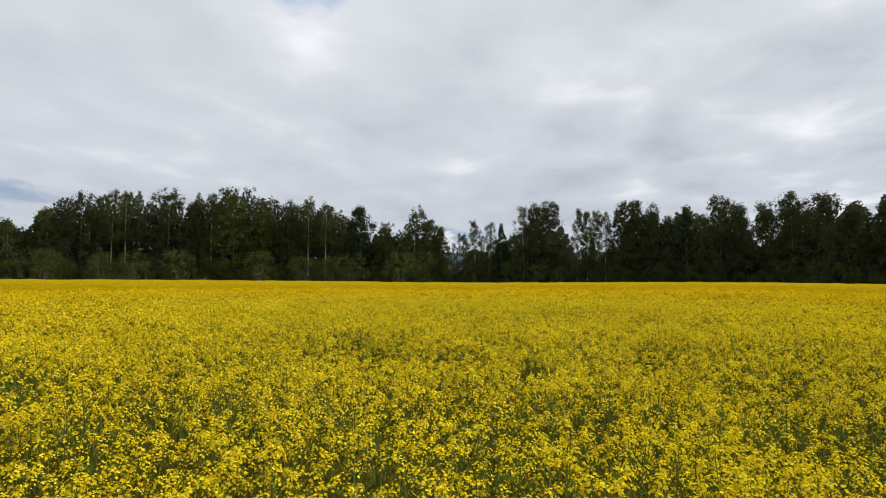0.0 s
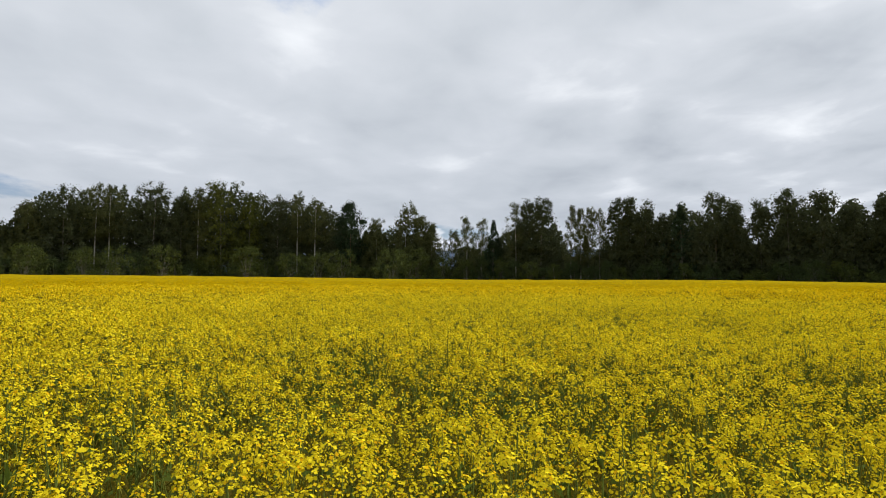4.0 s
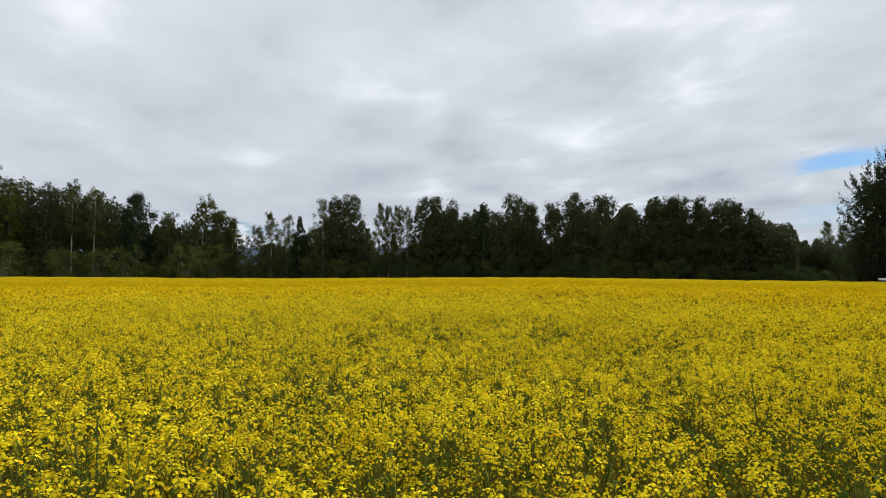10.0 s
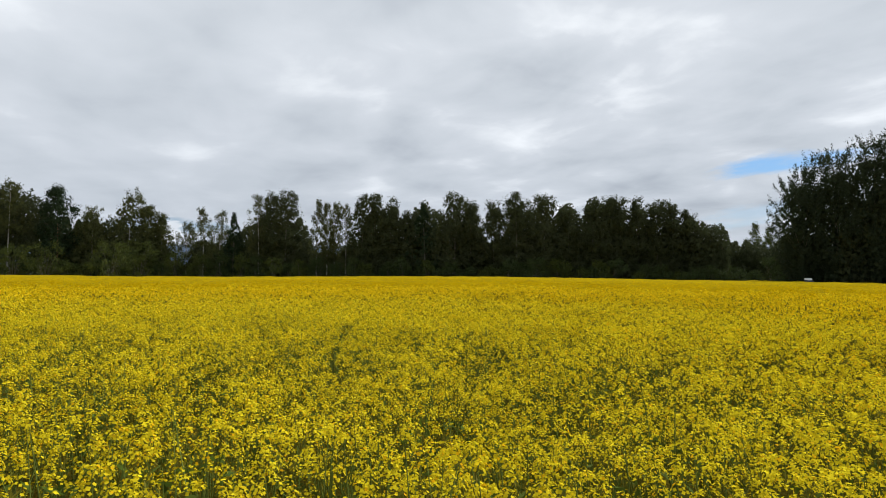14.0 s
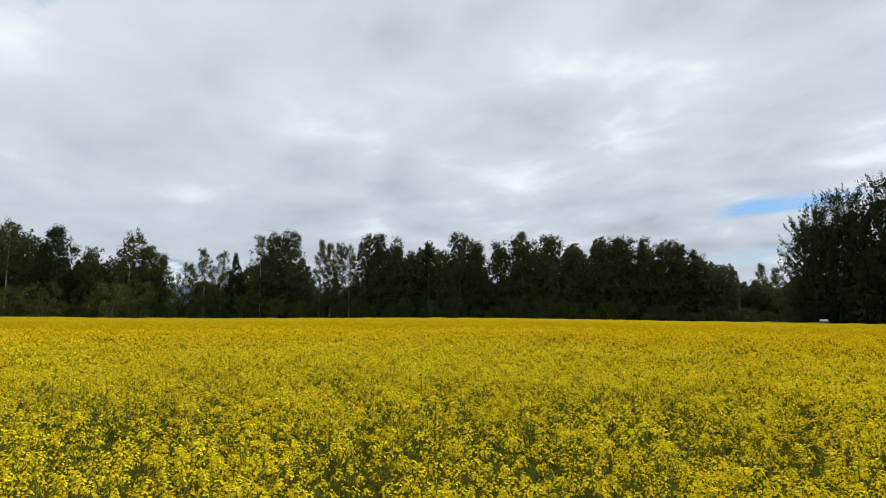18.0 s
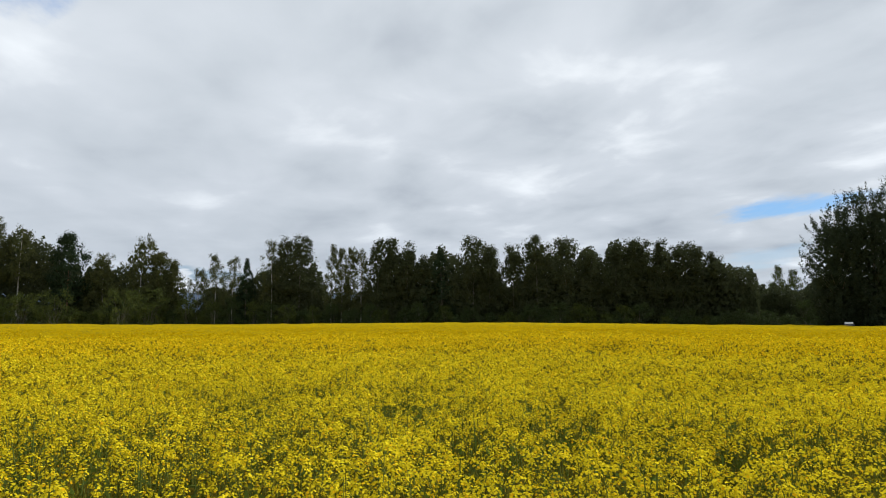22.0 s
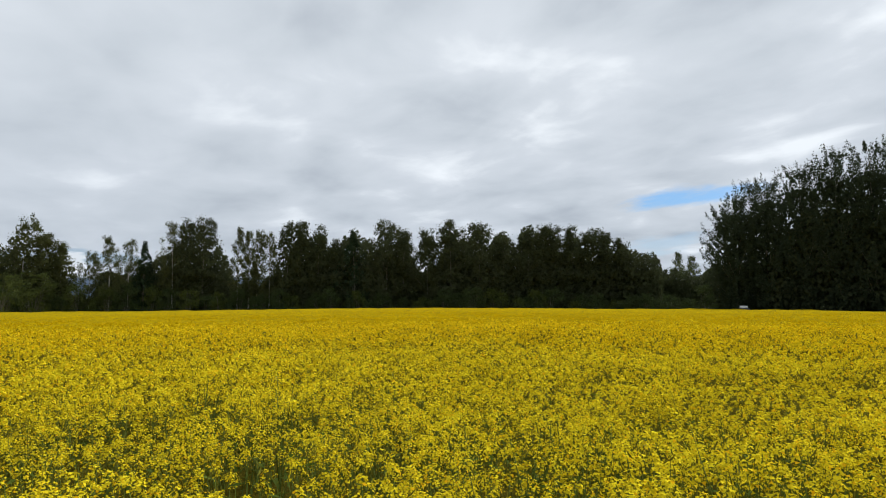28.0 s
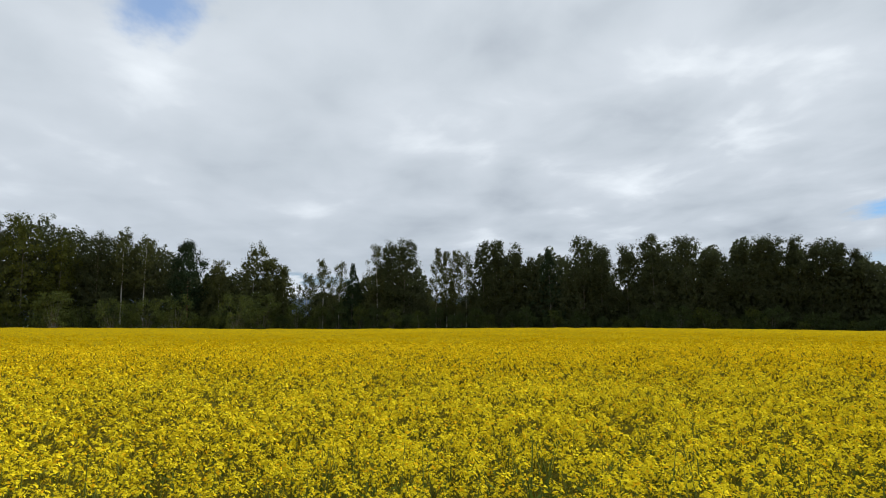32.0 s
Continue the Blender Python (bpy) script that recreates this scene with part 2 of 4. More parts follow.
# the blue of distant air is mixed into the hills' base colour
HILL = material("haze_blue_wooded_hill", (0.055, 0.085, 0.125), 0.95, 0.25, 0.004, second=(0.04, 0.065, 0.105))
CAR_PAINT = material("white_paint", (0.8, 0.8, 0.79), 0.3, 0.06, 2.0, spec=0.5)
CAR_GLASS = material("dark_glass", (0.02, 0.025, 0.03), 0.08, 0.1, 2.0, spec=0.6)
RUBBER = material("rubber", (0.02, 0.02, 0.02), 0.8, 0.3, 8.0)
CHROME = material("wheel_rim_metal", (0.5, 0.5, 0.5), 0.35, 0.2, 8.0)
RED_LENS = material("red_lens", (0.35, 0.02, 0.02), 0.25, 0.2, 8.0)


# ---- mesh helpers ----
def mesh_of(name, verts, faces, mats=(), index=None, smooth=False):
    """A mesh from arrays: verts (n, 3) and faces (m, 3 or 4)."""
    verts, faces = np.asarray(verts, np.float32), np.asarray(faces, np.int32)
    me = bpy.data.meshes.new(name)
    me.vertices.add(len(verts))
    me.vertices.foreach_set("co", verts.ravel())
    k = faces.shape[1]
    me.loops.add(faces.size)
    me.loops.foreach_set("vertex_index", faces.ravel())
    me.polygons.add(len(faces))
    me.polygons.foreach_set("loop_start", np.arange(0, faces.size, k, dtype=np.int32))
    for m in mats:
        me.materials.append(m)
    if index is not None:
        me.polygons.foreach_set("material_index", np.asarray(index, np.int32))
    if smooth:
        me.polygons.foreach_set("use_smooth", np.ones(len(faces), bool))
    me.update(calc_edges=True)
    me.validate()
    return me


def part_of(name, verts, faces, mat, parent, label="", smooth=False):
    ob = new(name, mesh_of(name, verts, faces, (mat,), None, smooth))
    if parent is not None:
        ob.parent = parent
    if label:
        ob["label"] = label
    return ob


def part(name, bm, mat, parent, label=""):
    me = bpy.data.meshes.new(name)
    bm.to_mesh(me)
    bm.free()
    me.materials.append(mat)
    ob = new(name, me)
    ob.parent = parent
    if label:
        ob["label"] = label
    return ob


def value_noise(x, y, cell, seed):
    """Smooth noise from 0 to 1 on a square lattice, for arrays."""
    u, v = np.asarray(x) / cell, np.asarray(y) / cell
    i, j = np.floor(u).astype(np.int64), np.floor(v).astype(np.int64)
    fu, fv = u - i, v - j
    fu, fv = fu * fu * (3 - 2 * fu), fv * fv * (3 - 2 * fv)

    def corner(a, b):
        h = (a * 374761393 + b * 668265263 + seed * 974634777) & 0xFFFFFFFF
        h = ((h ^ (h >> 13)) * 1274126177) & 0xFFFFFFFF
        return ((h ^ (h >> 16)) & 0xFFFF) / 65535.0
    return (corner(i, j) * (1 - fu) + corner(i + 1, j) * fu) * (1 - fv) + (corner(i, j + 1) * (1 - fu) + corner(i + 1, j + 1) * fu) * fv


def quads(center, normal, length, width, spin):
    """Flat four-cornered pieces about their centres."""
    n = normal / np.linalg.norm(normal, axis=1, keepdims=True)
    ref = np.where(np.abs(n[:, 2:3]) < 0.9, np.array([[0, 0, 1.0]]), np.array([[1.0, 0, 0]]))
    a = np.cross(n, ref)
    a /= np.linalg.norm(a, axis=1, keepdims=True)
    b = np.cross(n, a)
    c, s = np.cos(spin)[:, None], np.sin(spin)[:, None]
    a, b = a * c + b * s, b * c - a * s
    L, W = (np.asarray(length) * 0.5).reshape(-1, 1), (np.asarray(width) * 0.5).reshape(-1, 1)
    v = np.stack([center - a * L, center - b * W, center + a * L, center + b * W], 1)
    return v.reshape(-1, 3), np.arange(len(center) * 4).reshape(-1, 4)


def shards(center, normal, length, width, spin):
    """Three-cornered pieces about their centres, for small leaves and petals."""
    n = normal / np.linalg.norm(normal, axis=1, keepdims=True)
    ref = np.where(np.abs(n[:, 2:3]) < 0.9, np.array([[0, 0, 1.0]]), np.array([[1.0, 0, 0]]))
    a = np.cross(n, ref)
    a /= np.linalg.norm(a, axis=1, keepdims=True)
    b = np.cross(n, a)
    c, s = np.cos(spin)[:, None], np.sin(spin)[:, None]
    a, b = a * c + b * s, b * c - a * s
    L, W = (np.asarray(length) * 0.5).reshape(-1, 1), (np.asarray(width) * 0.5).reshape(-1, 1)
    v = np.stack([center - a * L - b * W * 0.7, center + a * L - b * W * 0.3, center + b * W], 1)
    return v.reshape(-1, 3), np.arange(len(center) * 3).reshape(-1, 3)


def joined(*pieces):
    """Vertices and triangles of several pieces in one pair of arrays."""
    vs, fs, base = [], [], 0
    for v, f in pieces:
        if f.shape[1] == 4:
            f = np.concatenate([f[:, :3], f[:, (0, 2, 3)]])
        vs.append(v)
        fs.append(f + base)
        base += len(v)
    return np.concatenate(vs), np.concatenate(fs)


# ---- the lie of the land ----
EDGE_AZ = np.array([-180, -110, -90, -70, -56, -51, -47.8, -45.5, -40, -30, -14, -6, 0, 8, 20, 40, 60, 180])
EDGE_R = np.array([60, 60, 80, 97, 100, 100, 102, 117, 117, 114, 120, 130, 141, 143, 145, 144, 140, 60.0])


def edge_radius(x, y):
    """How far the field reaches from the origin in the direction of (x, y)."""
    return np.interp(np.degrees(np.arctan2(-np.asarray(x), np.asarray(y))), EDGE_AZ, EDGE_R)


EDGE_FALL_AZ = np.array([-180, -90, -57, -52, -47.5, -45, -40, -33, -27, -20, -14, -6, 0, 5, 13, 25, 35, 180])
EDGE_FALL = np.array([-1.0, -1.3, -0.95, -0.70, -0.64, -0.84, -0.77, -0.58, -0.42, -0.42, -0.51, -0.66, -0.77, -0.66, -0.47, -0.1, 0.08, 0.0])


def land(x, y):
    """The ground's height: level under the walk, falling gently to the field's edge."""
    x, y = np.asarray(x, float), np.asarray(y, float)
    share = np.clip((np.hypot(x, y) - 6.0) / (edge_radius(x, y) - 6.0), 0.0, 1.12)
    return share * np.interp(np.degrees(np.arctan2(-x, y)), EDGE_FALL_AZ, EDGE_FALL)


def build_ground():
    r = np.concatenate([[0.0], np.geomspace(2.0, 200.0, 40), np.geomspace(260, 4500, 16)])
    a = np.radians(np.arange(0, 360, 4))
    rr, aa = np.meshgrid(r[1:], a, indexing="ij")
    x, y = -np.sin(aa) * rr, np.cos(aa) * rr
    v = np.concatenate([[[0, 0, 0]], np.stack([x, y, land(x, y)], -1).reshape(-1, 3)])
    n, m = len(r) - 1, len(a)
    f = []
    for i in range(n - 1):
        for j in range(m):
            k = (j + 1) % m
            f.append((1 + i * m + j, 1 + i * m + k, 1 + (i + 1) * m + k, 1 + (i + 1) * m + j))
    core = [(0, 1 + j, 1 + (j + 1) % m, 0) for j in range(m)]
    bm = bmesh.new()
    vs = [bm.verts.new(p) for p in v]
    for q in f:
        bm.faces.new([vs[i] for i in q])
    for q in core:
        bm.faces.new([vs[i] for i in q[:3]])
    bmesh.ops.recalc_face_normals(bm, faces=bm.faces)
    me = bpy.data.meshes.new("ground")
    bm.to_mesh(me)
    bm.free()
    me.materials.append(VERGE)
    tagged(new("ground", me), "grassy earth reaching to the horizon under field and wood", "ground", kind="structure")


MIDST = (0.5, 6.3)   # the middle of the strip along which the field is crossed


def field_rings(angles, shares):
    """Rings of points from the strip's middle out to the field's edge."""
    e = np.radians(np.arange(-180, 180, 1.0))
    r = np.interp(np.degrees(e), EDGE_AZ, EDGE_R)
    bx, by = -np.sin(e) * r - MIDST[0], np.cos(e) * r - MIDST[1]
    th, rad = np.arctan2(-bx, by), np.hypot(bx, by)
    order = np.argsort(th)
    th, rad = th[order], rad[order]
    reach = np.interp(angles, np.concatenate([th - 2 * np.pi, th, th + 2 * np.pi]), np.tile(rad, 3))
    ss, aa = np.meshgrid(shares, angles, indexing="ij")
    rr = ss * reach[None]
    return MIDST[0] - np.sin(aa) * rr, MIDST[1] + np.cos(aa) * rr


def ring_faces(p, q):
    """Faces of p rings of q points each, closed round."""
    i, j = np.meshgrid(np.arange(p - 1), np.arange(q), indexing="ij")
    k = (j + 1) % q
    return np.stack([i * q + j, i * q + k, (i + 1) * q + k, (i + 1) * q + j], -1).reshape(-1, 4)[:, ::-1]


def build_soil():
    """Bare soil under the crop."""
    x, y = field_rings(np.radians(np.arange(-180, 180, 3.0)), np.linspace(0.002, 1.0, 24))
    v = np.stack([x, y, land(x, y) + 0.02], -1).reshape(-1, 3)
    tagged(new("field_soil", mesh_of("field_soil", v, ring_faces(*x.shape), (SOIL,))), "dark brown soil beneath the flowering crop", "soil", kind="structure")


def build_hills():
    a = np.radians(np.linspace(80, -110, 191))
    d = np.degrees(a)
    h = 58 + 22 * value_noise(d, d * 0, 16.0, 3) + 9 * value_noise(d, d * 0, 5.0, 4) + 3 * value_noise(d, d * 0, 1.3, 5)
    R = 2000.0
    rows = []
    for k, (rad, hh) in enumerate(((R, 0 * h - 40), (R + 120, h * 0.55), (R + 320, h), (R + 700, h * 0.2 - 40))):
        rows.append(np.stack([-np.sin(a) * rad, np.cos(a) * rad, hh], -1))
    v = np.concatenate(rows)
    m = len(a)
    f = [(k * m + j, k * m + j + 1, (k + 1) * m + j + 1, (k + 1) * m + j) for k in range(3) for j in range(m - 1)]
    tagged(new("backdrop_hills", mesh_of("backdrop_hills", v, f, (HILL,), None, True)), "low wooded hills on the horizon, coloured haze blue", "hills", kind="structure")


build_ground()
build_soil()
build_hills()


# ---- the flowering crop ----
CROP_TOP = 1.0


def crop_height(x, y):
    return land(x, y) + CROP_TOP + 0.16 * (value_noise(x, y, 0.55, 11) - 0.5) + 0.14 * (value_noise(x, y, 2.3, 12) - 0.5)


def to_path(x, y):
    """Distance from the strip along which the field is crossed."""
    t = np.clip(y / 12.6, 0, 1)
    return np.hypot(x - 0.6 * t, y - 12.6 * t)


def scatter(n, rng, keep):
    """n places a square metre over the box keep = (x0, x1, y0, y1)."""
    x0, x1, y0, y1 = keep
    c = int(n * (x1 - x0) * (y1 - y0))
    return rng.uniform(x0, x1, c), rng.uniform(y0, y1, c)


def in_wedge(x, y, margin=0.0):
    """The part of the plan that lies ahead of the strip."""
    return (y > 1.3 - margin) & (x > -0.80 * y - 0.9 - margin) & (y > 0.42 * (x - 1.0) + 1.3 - margin)


def plants_of(n, stems, rng, keep):
    """Places of racemes that stand together in plants: n plants a square metre, each with so many racemes; x, y and the drop below the plant's top."""
    px, py = scatter(n, rng, keep)
    lift = rng.normal(0, 0.055, len(px))
    wide = rng.uniform(0.06, 0.12, len(px))
    gx, gy = rng.normal(0, 1, (2, len(px), stems))
    x, y = px[:, None] + gx * wide[:, None], py[:, None] + gy * wide[:, None]
    drop = 0.024 * (gx ** 2 + gy ** 2) + np.abs(rng.normal(0, 0.03, gx.shape)) - lift[:, None]
    return x.ravel(), y.ravel(), drop.ravel()


def racemes(x, y, drop, rng, k, size_lo, size_hi, reach):
    """Domed flower heads of k florets at the places given: tops, centres, normals, sizes."""
    n = len(x)
    top = crop_height(x, y) + 0.05 - drop - np.where(rng.random(n) < 0.40, rng.uniform(0.03, 0.21, n), 0)
    size = rng.uniform(0.6, 1.35, n)
    ang = np.arange(k)[None] * 2.4 + rng.uniform(0, 6.3, (n, 1)) + rng.normal(0, 0.3, (n, k))
    u = (np.arange(k)[None] + rng.random((n, k))) / k
    rad = reach * np.sqrt(u) * size[:, None]
    fx, fy = x[:, None] + rad * np.cos(ang), y[:, None] + rad * np.sin(ang)
    loose = np.where(rng.random((n, k)) < 0.14, rng.uniform(0.4, 2.2, (n, k)), 0)
    fz = top[:, None] - reach * (1.1 * u ** 1.3 + loose) * size[:, None] + rng.normal(0, 0.003, (n, k))
    c = np.stack([fx, fy, fz], -1).reshape(-1, 3)
    nrm = np.stack([np.cos(ang) * (0.1 + 1.1 * u), np.sin(ang) * (0.1 + 1.1 * u), 0.85 + 0 * u], -1).reshape(-1, 3) + rng.normal(0, 0.25, (n * k, 3))
    return top, c, nrm, rng.uniform(size_lo, size_hi, n * k) * size.repeat(k) ** 0.5


def pods(x, y, top, rng, k, length, width, depth):
    """Young pods, stalks and bracts under the flower heads: k thin pieces to each, standing out and up."""
    n = len(x) * k
    a = rng.uniform(0, 6.3, n)
    r = rng.uniform(0.1, 1.0, n) * length * 0.55
    c = np.stack([x.repeat(k) + np.cos(a) * r, y.repeat(k) + np.sin(a) * r, top.repeat(k) - rng.uniform(0.045, depth, n)], -1)
    nn = np.stack([-np.sin(a), np.cos(a), 0 * a], -1) + rng.normal(0, 0.35, (n, 3))
    return shards(c, nn, length * rng.uniform(0.7, 1.3, n), width * rng.uniform(0.7, 1.4, n), rng.uniform(0.6, 1.6, n))


def build_crop():
    rng = np.random.default_rng(7)
    crop = tagged(new("rapeseed_crop"), "dense flowering rapeseed crop, bright yellow heads on green stems", "crop", kind="stuff")
    NEAR, MID, FAR = 4.6, 22.0, 55.0
    # near racemes: petal by petal beside the strip, floret by floret further off
    x, y, drop = plants_of(56, 8, rng, (-9, 11, 1, 18.5))
    d = to_path(x, y)
    gaps = 0.6 * value_noise(x, y, 0.26, 21) + 0.4 * value_noise(x, y, 1.1, 22)
    ok = in_wedge(x, y) & (d < NEAR + 1.2 * (rng.random(len(x)) - 0.5)) & (gaps + 0.25 * rng.random(len(x)) > 0.17)
    x, y, d, drop = x[ok], y[ok], d[ok], drop[ok]
    n = len(x)
    top = np.zeros(n)
    beside = (x < 2.7) & (x > -1.7)
    nearest = (d < 1.5 + 0.5 * rng.random(n)) & beside
    close = (d < 2.5 + 0.5 * rng.random(n)) & beside & ~nearest
    for sel, shape, k, s0, s1, reach, name in ((nearest, quads, 14, 0.0108, 0.0148, 0.0225, "petals"), (close, shards, 17, 0.0108, 0.0148, 0.0232, "petals"),
                                               (~close & ~nearest, shards, 9, 0.0158, 0.0215, 0.0225, "florets")):
        top[sel], c, nrm, ln = racemes(x[sel], y[sel], drop[sel], rng, k, s0, s1, reach)
        v, f = shape(c, nrm, ln, ln * 0.92, rng.uniform(0, 6.3, len(c)))
        part_of(name, v, f, PETAL, crop, "clustered yellow florets")
    v, f = pods(x, y, top, rng, 2, 0.044, 0.009, 0.20)
    part_of("pods", v, f, POD, crop, "thin olive pods and stalks below the heads")
    # stems of the near racemes, three-sided and tapered
    few = rng.random(n) < 0.24
    x, y, top = x[few], y[few], top[few]
    n = len(x)
    lean = rng.normal(0, 0.06, (n, 2))
    base = np.stack([x + lean[:, 0], y + lean[:, 1], top - rng.uniform(0.35, 0.6, n)], -1)
    tip = np.stack([x, y, top - 0.03], -1)
    rings = []
    for p, w in ((base, 0.0038), (tip, 0.0014)):
        for q in range(3):
            g = 2 * np.pi * q / 3
            rings.append(p + np.array([math.cos(g) * w, math.sin(g) * w, 0]))
    v = np.stack(rings, 1).reshape(-1, 3)
    b = (np.arange(n) * 6)[:, None]
    f = np.concatenate([b + np.array([[q, (q + 1) % 3, 3 + (q + 1) % 3, 3 + q]]) for q in range(3)])
    part_of("stems", v, f, STEM, crop, "thin green flower stems")
    # small leaves on the upper stems, longer ones lower down
    lx, ly = scatter(240, rng, (-11, 13, 1, 20))
    ok = in_wedge(lx, ly) & (to_path(lx, ly) < NEAR + 1)
    lx, ly = lx[ok], ly[ok]
    m = len(lx)
    low = rng.uniform(0.12, 0.48, m)
    c = np.stack([lx, ly, crop_height(lx, ly) - low], -1)
    nn = rng.normal(0, 0.7, (m, 3)) + (0, 0, 0.6)
    vl, fl = quads(c, nn, rng.uniform(0.04, 0.08, m) + 0.12 * low, rng.uniform(0.008, 0.018, m) + 0.03 * low, rng.uniform(0, 6.3, m))
    part_of("leaves", vl, fl, RAPE_LEAF, crop, "narrow green leaves")
    # middle distance: every raceme as a few overlapping petals over its pods
    for lo, hi, dens, stems, k, s0, s1, reach, kp, lp, wp, name, mat in (
            (NEAR - 0.4, 9.5, 43, 7, 6, 0.0205, 0.0275, 0.0220, 2, 0.05, 0.016, "flower_heads", PETAL),
            (9.5, MID, 26, 6, 4, 0.0305, 0.0405, 0.0235, 1, 0.08, 0.035, "flower_crowns", MID_SHADE_PETAL)):
        x, y, drop = plants_of(dens, stems, rng, (-1.0 - 1.15 * hi, 1.6 + 1.3 * hi, 1, 13 + hi))
        d = to_path(x, y)
        gaps = 0.5 * value_noise(x, y, 0.34, 21) + 0.5 * value_noise(x, y, 1.2, 22)
        ok = in_wedge(x, y) & (d >= lo) & (d < hi + 1.5 * (rng.random(len(x)) - 0.5)) & (gaps + 0.28 * rng.random(len(x)) > np.interp(d, [4.5, 8, 12], [0.20, 0.25, 0.28]))
        x, y, drop = x[ok], y[ok], drop[ok]
        top, c, nrm, ln = racemes(x, y, drop, rng, k, s0, s1, reach)
        v, f = shards(c, nrm, ln * 1.15, ln * 1.15, rng.uniform(0, 6.3, len(c)))
        part_of(name, v, f, mat, crop, "yellow flower heads")
        some = rng.random(len(x)) < np.interp(d[ok], [10, 20], [1.0, 0.25])
        v, f = pods(x[some], y[some], top[some], rng, kp, lp, wp, 0.17)
        part_of("pods", v, f, POD, crop, "olive pods and stalks below the heads")
    # far: whole tufts, shade among the heads darkened into their petals
    x, y = scatter(20, rng, (-55, 60, 8, 68))
    d = to_path(x, y)
    ok = (d >= MID - 3) & (d < FAR) & (np.hypot(x, y) < edge_radius(x, y) - 1) & (y > 0.4 * x) & (y > -1.05 * x) & (rng.random(len(x)) < 1.2 - d / FAR)
    x, y = x[ok], y[ok]
    n, k = len(x), 3
    c = np.stack([x, y, crop_height(x, y) - 0.03], -1)[:, None] + rng.normal(0, 1, (n, k, 3)) * (0.06, 0.06, 0.03)
    nn = rng.normal(0, 0.6, (n * k, 3)) + (0, 0, 0.7)
    v, f = shards(c.reshape(-1, 3), nn, rng.uniform(0.04, 0.07, n * k), rng.uniform(0.035, 0.055, n * k), rng.uniform(0, 6.3, n * k))
    part_of("flower_tufts", v, f, FAR_SHADE_PETAL, crop, "tufts of yellow flowers")
    # loose heads over the rest of the crop, beside and behind
    x, y, drop = plants_of(9, 4, rng, (-16, 18, -10, 14))
    ok = ~in_wedge(x, y) & (np.hypot(x, y) > 0.5) & (to_path(x, y) < 14)
    x, y, drop = x[ok], y[ok], drop[ok]
    top, c, nrm, ln = racemes(x, y, drop, rng, 4, 0.045, 0.065, 0.05)
    v, f = shards(c, nrm, ln, ln, rng.uniform(0, 6.3, len(c)))
    part_of("loose_heads", v, f, MID_SHADE_PETAL, crop, "yellow flower heads")
    # the closed canopy under and beyond them, its near faces coloured as shaded gaps
    a = np.radians(np.concatenate([np.linspace(-84, 58, 180), np.linspace(61, 273, 60)]))
    x, y = field_rings(a, np.concatenate([[0.00005, 0.001, 0.0025], np.geomspace(0.004, 1.0, 160)]))
    d = to_path(x, y)
    ahead = in_wedge(x, y, 0.4)
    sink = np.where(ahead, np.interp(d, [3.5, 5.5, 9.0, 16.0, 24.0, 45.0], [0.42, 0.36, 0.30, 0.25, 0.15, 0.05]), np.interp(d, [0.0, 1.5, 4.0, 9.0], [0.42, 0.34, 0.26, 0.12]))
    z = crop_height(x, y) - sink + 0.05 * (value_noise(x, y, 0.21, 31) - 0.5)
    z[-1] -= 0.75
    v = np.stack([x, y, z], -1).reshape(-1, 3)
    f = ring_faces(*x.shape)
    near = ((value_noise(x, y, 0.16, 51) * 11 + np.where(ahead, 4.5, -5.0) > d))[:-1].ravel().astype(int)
    ob = new("canopy", mesh_of("canopy", v, f, (CANOPY, SHADED_UNDERSTOREY), near, True))
    ob.parent = crop
    ob["label"] = "closed yellow canopy of the crop, shade coloured into its gaps"
    return crop


# ---- trees ----
def tubes(paths):
    """Tapered tubes: each a list of (point, radius); returns arrays."""
    vs, fs, base = [], [], 0
    for pts, sides in paths:
        for (p, r) in pts:
            for q in range(sides):
                g = 2 * math.pi * q / sides
                vs.append((p[0] + math.cos(g) * r, p[1] + math.sin(g) * r, p[2]))
        for i in range(len(pts) - 1):
            for q in range(sides):
                fs.append((base + i * sides + q, base + i * sides + (q + 1) % sides, base + (i + 1) * sides + (q + 1) % sides, base + (i + 1) * sides + q))
        base += len(pts) * sides
    return np.array(vs), np.array(fs)


def envelope(kind, t):
    """Crown half-width, as a share of the full one, at the height t (0 base of the crown, 1 top)."""
    if kind == "spruce":
        return np.clip(1.02 - t, 0.03, 1) ** 0.9
    if kind == "pine":
        return np.clip(np.sin(np.pi * np.clip(0.30 + 0.60 * t, 0, 1)), 0.05, 1)
    if kind == "birch":
        return np.clip(np.sin(np.pi * np.clip(0.22 + 0.74 * t, 0, 1)) ** 0.7, 0.1, 1) * (1 - 0.25 * t)
    if kind == "poplar":
        return np.clip(np.sin(np.pi * np.clip(0.12 + 0.82 * t, 0, 1)) ** 0.6, 0.1, 1)
    return np.clip(np.sin(np.pi * np.clip(0.2 + 0.76 * t, 0, 1)) ** 0.65, 0.12, 1)


